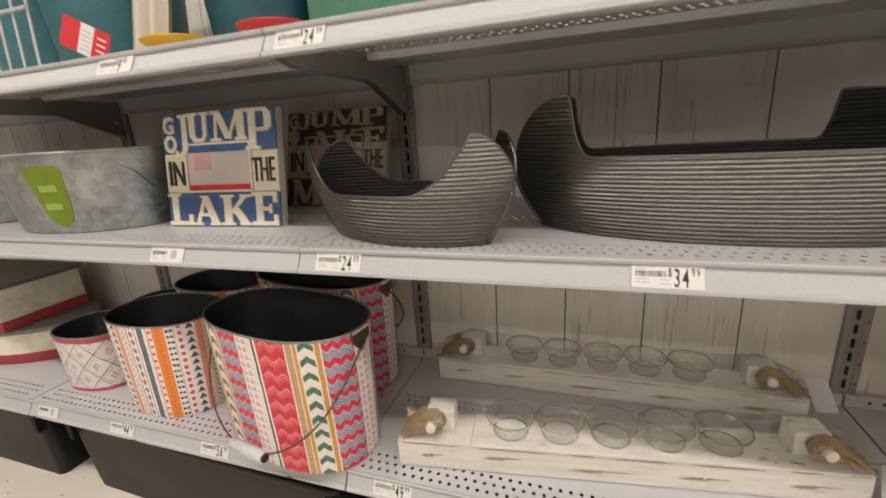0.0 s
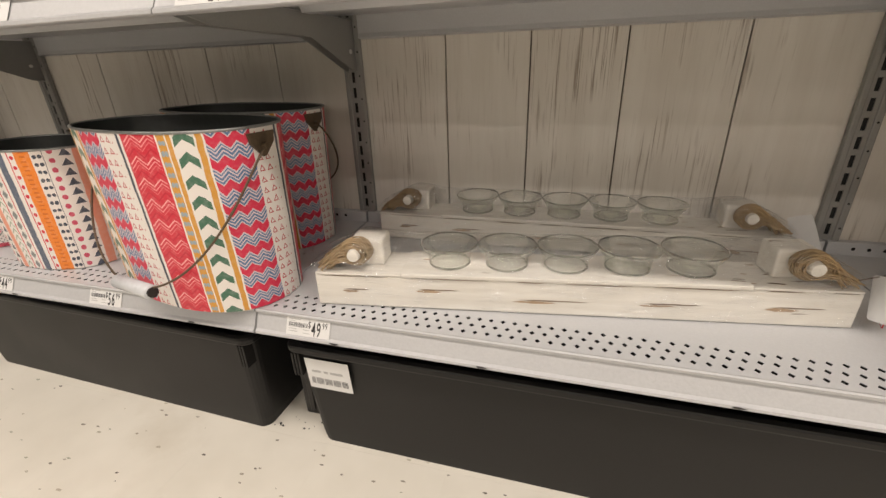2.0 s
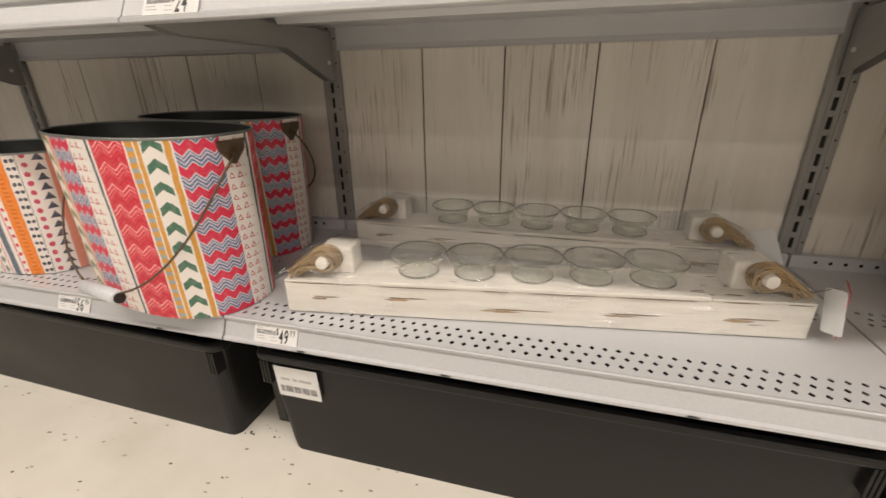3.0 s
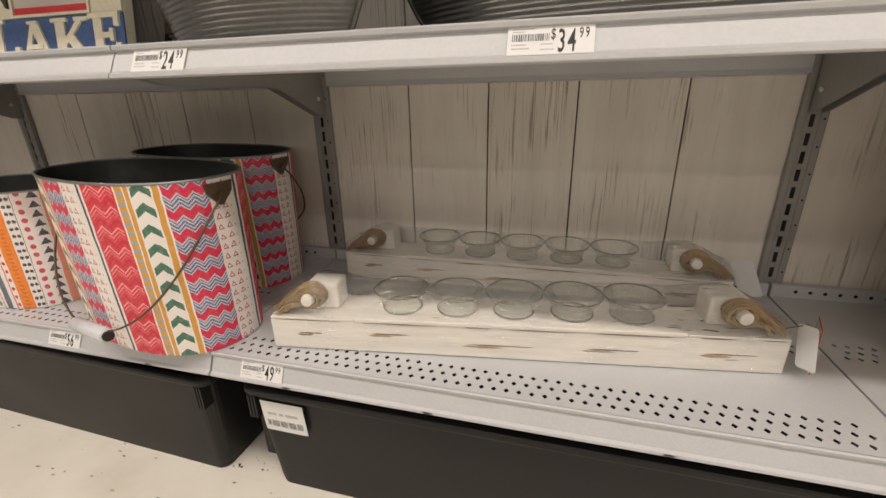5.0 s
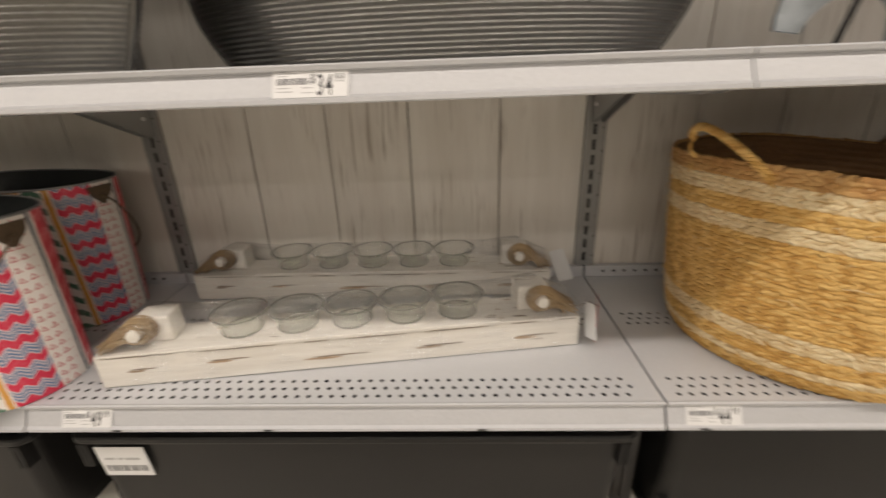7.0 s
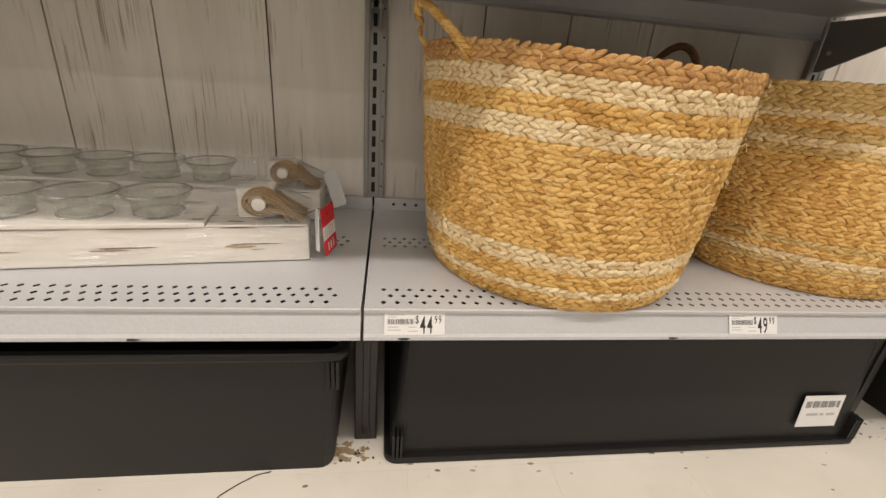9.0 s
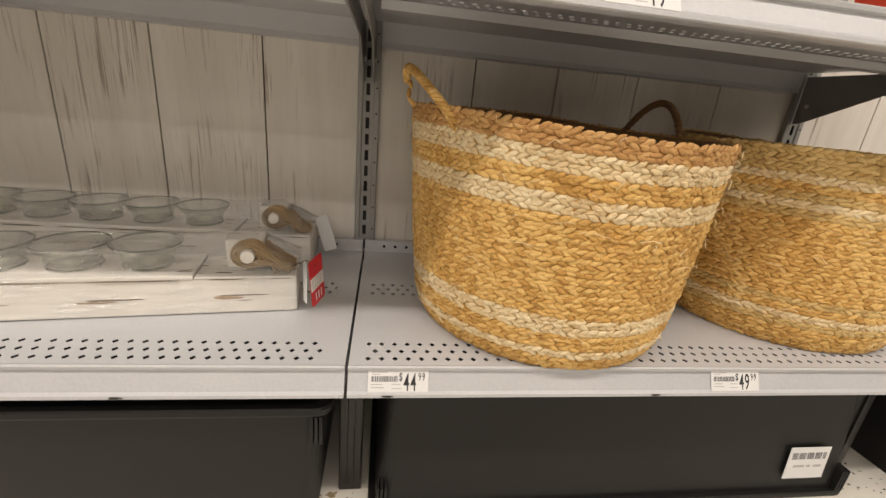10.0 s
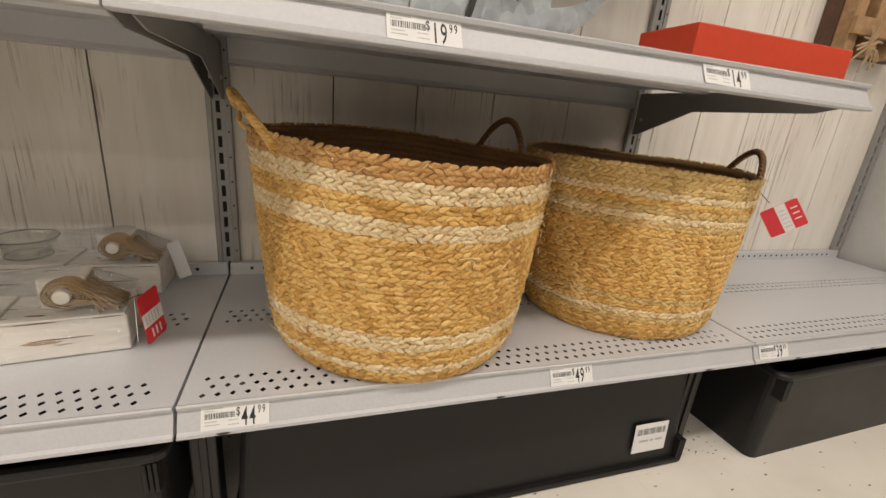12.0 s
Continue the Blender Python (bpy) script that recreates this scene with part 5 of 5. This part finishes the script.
zinc_tub(pose(-1.545, 1.46, MID + 0.002, 0, 0, 2), "dull galvanised oval tub with a green sticker")
zinc_tub(pose(-2.28, 1.50, MID + 0.002, 0, 0, 0), "dull galvanised oval tub beside another tub")
zinc_tub(pose(-1.52, 1.765, MID + 0.002, 0, 0, 0) @ Matrix.Diagonal((0.9, 0.6, 1, 1)), "galvanised oval tub standing behind another", False)


# ---- goods on the top shelf ----
def teal_pot(m, r, h, mat, label):
    t = thing("enamel_pot", label, "pot", m)
    bm = bmesh.new()
    loft(bm, [oval(r * f, r * f, zz, 48) for f, zz in ((0.82, 0), (0.84, 0.005), (0.98, h - 0.01), (1.0, h), (0.975, h), (0.82, 0.01))], True, True)
    part("body", bm, mat, t, "", True)
    part("rim", tube(bmesh.new(), oval(r, r, h, 48), 0.005, 6, True), mat, t, "", True)
    return t


def dish(m, r, mat, label):
    t = thing("dish", label, "dish", m)
    bm = bmesh.new()
    prof = [(0.5, 0.0), (0.55, 0.004), (0.8, 0.018), (0.99, 0.036), (1.0, 0.039), (0.98, 0.0395), (0.8, 0.023), (0.5, 0.007)]
    loft(bm, [oval(r * f, r * f, zz, 48) for f, zz in prof], True, True)
    part("bowl", bm, mat, t, "", True)
    return t


teal_pot(pose(-1.36, 1.56, TOP + 0.002), 0.205, 0.36, TEAL, "teal enamelled pot on the top shelf")
teal_pot(pose(-0.86, 1.62, TOP + 0.002), 0.17, 0.36, TEAL_DARK, "deep teal enamelled pot on the top shelf")
teal_pot(pose(-1.78, 1.60, TOP + 0.002), 0.17, 0.34, TEAL, "teal enamelled pot beside a wire rack")
dish(pose(-0.92, 1.355, TOP + 0.002), 0.085, YELLOW, "shallow yellow dish at the shelf edge")
dish(pose(-0.64, 1.37, TOP + 0.002), 0.085, RED_DISH, "shallow red dish at the shelf edge")
green = thing("carton", "dull green carton on the top shelf", "box", pose(-0.5, 1.66, TOP + 0.002))
part("body", boxed(-0.16, 0.16, -0.12, 0.16, 0, 0.36, bevel=0.004), GREEN_BOX, green)
cloth = thing("tea_towel", "off-white folded linen towel hanging in front of pots", "towel", pose(-1.06, 1.37, TOP + 0.002))
bm = bmesh.new()
rows = []
for k in range(9):
    zz = 0.003 + 0.3 * k / 8
    rows.append([(-0.05 + 0.12 * i / 14 + 0.03 * k / 8, 0.02 * math.sin(i * 1.1) + 0.05 * k / 8, zz) for i in range(15)])
loft(bm, rows + [[(x, y + 0.004, zz) for x, y, zz in r] for r in rows[::-1]], closed=False)
part("fabric", bm, CLOTH, cloth, "", True)
rack = thing("wire_rack", "grey wire rack on the top shelf", "rack", pose(-1.365, 1.27, TOP + 0.002))
for x in (-0.13, -0.07, -0.01, 0.05):
    part("upright_wire", rod(x, 0, 0.0, x, 0.02, 0.3, 0.0035, 6), STEEL, rack)
for zz in (0.006, 0.15, 0.28):
    part("cross_wire", rod(-0.14, 0.003, zz, 0.06, 0.003, zz, 0.0045, 6), STEEL, rack)
hang_tag(pose(-1.16, 1.295, TOP + 0.062, 90, 0, 12) @ pose(0, 0, 0, 0, 0, -28), "red and white card tag on a pot", TAG_RED, (0.13, 0.075))


# ---- boxes at the far end of the base shelf ----
low_box = thing("round_box", "cream oval box with a dusty red band", "box", pose(-2.62, 1.63, DECK + 0.002))
bm = bmesh.new()
loft(bm, [oval(0.46 * f, 0.235 * f, zz, 64) for f, zz in ((0.99, 0), (1.0, 0.004), (1.0, 0.045))], True)
part("red_band", bm, BOX_RED, low_box, "", True)
bm = bmesh.new()
loft(bm, [oval(0.46 * f, 0.235 * f, zz, 64) for f, zz in ((0.995, 0.045), (0.995, 0.135), (0.985, 0.14))], False, True)
part("body", bm, BOX_CREAM, low_box, "", True)
bm = bmesh.new()
loft(bm, [oval(0.47 * f, 0.242 * f, zz, 64) for f, zz in ((0.99, 0.14), (1.0, 0.142), (1.0, 0.155), (0.985, 0.16))], True, True)
part("lid", bm, BOX_LID, low_box, "grey metal lid", True)
high_box = thing("square_box", "cream square box with red band and grey lid", "box", pose(-2.62, 1.60, DECK + 0.164))
part("body", boxed(-0.36, 0.30, -0.17, 0.17, 0.045, 0.185, bevel=0.004), BOX_CREAM, high_box)
part("red_band", boxed(-0.362, 0.302, -0.172, 0.172, 0.0, 0.0445, bevel=0.003), BOX_RED, high_box)
part("lid", boxed(-0.37, 0.31, -0.18, 0.18, 0.1855, 0.205, bevel=0.004), BOX_LID, high_box)


# ---- goods on the middle shelf over the baskets ----
carton = thing("carton", "flat orange-red carton on the middle shelf", "box", pose(1.935, 1.40, MID + 0.003, 0, 0, -1))
part("body", boxed(-0.207, 0.207, -0.155, 0.0, 0, 0.06, bevel=0.002), RED_PAINT, carton)
part("flap_edge", boxed(-0.2, 0.2, -0.157, -0.1552, 0.0, 0.004), SIGN_TAN, carton)
scroll = thing("metal_cutout", "pale galvanised scroll-shaped metal cutout on a stand", "ornament", pose(0, 1.40, MID + 0.002))


def ribbon(points, widths, dy=0.0):
    """A flat plate along a curve in the xz plane."""
    bm = bmesh.new()
    n = len(points)
    loops = []
    for i, (x, zz) in enumerate(points):
        a, b = points[max(0, i - 1)], points[min(n - 1, i + 1)]
        d = math.hypot(b[0] - a[0], b[1] - a[1])
        nx, nz = -(b[1] - a[1]) / d, (b[0] - a[0]) / d
        w = widths[i]
        loops.append([(x + nx * w, dy - 0.005, zz + nz * w), (x + nx * w, dy + 0.005, zz + nz * w), (x - nx * w, dy + 0.005, zz - nz * w), (x - nx * w, dy - 0.005, zz - nz * w)])
    loft(bm, loops, True, True)
    return bm


def arc(cx, cz, rx, rz, a0, a1, n=18):
    return [(cx + rx * math.cos(math.radians(a0 + (a1 - a0) * i / n)), cz + rz * math.sin(math.radians(a0 + (a1 - a0) * i / n))) for i in range(n + 1)]


p = arc(1.43, 0.19, 0.215, 0.155, 215, 338)
part("plate", ribbon(p, [0.055 - 0.052 * (i / 18) ** 1.5 for i in range(19)]), ZINC_BLUE, scroll)
part("plate", ribbon([(1.465, 0.06), (1.468, 0.16), (1.46, 0.3)], [0.036, 0.03, 0.034], 0.002), ZINC_BLUE, scroll)
part("plate", ribbon([(1.30, 0.002), (1.305, 0.15), (1.30, 0.3)], [0.082, 0.076, 0.08], -0.002), ZINC_BLUE, scroll)
p = arc(1.075, 0.02, 0.1, 0.11, 175, 20)
part("plate", ribbon(p, [0.022 + 0.022 * math.sin(math.pi * i / 18) for i in range(19)], 0.001), ZINC_BLUE, scroll)
part("plate", ribbon([(1.185, 0.002), (1.175, 0.15), (1.185, 0.3)], [0.034, 0.036, 0.04], 0.003), ZINC_BLUE, scroll)
for x in (1.05, 1.318):
    part("stand", tube(bmesh.new(), [(x, -0.016, 0.0), (x + 0.045, -0.013, 0.16)], 0.006, 6), LEG, scroll)

# wooden rack with jute on the wall above the empty shelf
crate = thing("wooden_rack", "brown wooden slatted rack tied with jute", "rack", pose(2.98, 1.80, 1.32))
for x, w, mat in ((0.0, 0.055, WOOD), (0.12, 0.06, WOOD), (0.25, 0.05, WOOD), (0.37, 0.06, WOOD)):
    part("slat", boxed(x, x + w, 0.0, 0.05, 0, 0.75, bevel=0.003), mat, crate)
part("back_board", boxed(-0.005, 0.45, 0.05, 0.112, 0.01, 0.745), WOOD_DARK, crate)
part("rail", boxed(-0.01, 0.455, -0.02, -0.001, 0.06, 0.12, bevel=0.003), WOOD, crate)
bm = bmesh.new()
rnd = random.Random(4)
for k in range(26):
    a = rnd.uniform(0, 2 * math.pi)
    l = rnd.uniform(0.04, 0.1)
    tube(bm, [(0.08, -0.028, 0.02), (0.08 + 0.5 * l * math.cos(a), -0.04, 0.02 + 0.5 * l * math.sin(a) + 0.01), (0.08 + l * math.cos(a), -0.03, 0.02 + l * math.sin(a))], 0.003, 5)
part("jute_bow", bm, TWINE, crate, "frayed tan jute bow")

# dust, crumbs and a stray thread on the floor by the feet of the posts
bm = bmesh.new()
rnd = random.Random(11)
for fx in (-0.55, 0.79, 2.23):
    for k in range(16):
        x, y = fx + rnd.gauss(0, 0.07), 1.335 + abs(rnd.gauss(0, 0.045)) - 0.012
        r = rnd.uniform(0.001, 0.0036)
        loft(bm, [[(x + r * (1 + 0.5 * math.sin(2 * a + k)) * math.cos(a), y + r * math.sin(a), zz) for a in (j * math.pi / 3 for j in range(6))] for zz in (0.0003, 0.0003 + r * 0.4)], True, True)
tagged(part("floor_litter", bm, LEG), "dark dust and crumbs on the floor by the posts", "dust", kind="stuff")
grime = bmesh.new()
for k in range(26):
    x, y, r = 0.775 + rnd.gauss(0, 0.022), 1.372 + rnd.gauss(0, 0.016), rnd.uniform(0.003, 0.013)
    loft(grime, [[(x + r * (1 + 0.45 * math.sin(3 * a + k) + 0.25 * math.sin(7 * a + 2 * k)) * math.cos(a), y + 0.7 * r * (1 + 0.4 * math.sin(4 * a + k)) * math.sin(a), zz) for a in (j * math.pi / 9 for j in range(18))] for zz in (0.0002, 0.0004 + 0.00003 * k)], True, True)
tagged(part("floor_grime", grime, plain("brown_floor_grime", (0.36, 0.27, 0.16), 0.8, 0, 200, 0.4, 0.3)), "brown grime on the floor at a post foot", "grime", kind="stuff")
thread = thing("loose_thread", "thin dark thread lying on the vinyl floor", "thread", pose(0.56, 1.31, 0.0015))
part("strand", tube(bmesh.new(), [(-0.05, -0.08, 0), (-0.03, -0.045, 0), (0.0, -0.02, 0), (0.03, 0.0, 0), (0.06, 0.008, 0)], 0.0012, 5), LEG, thread)
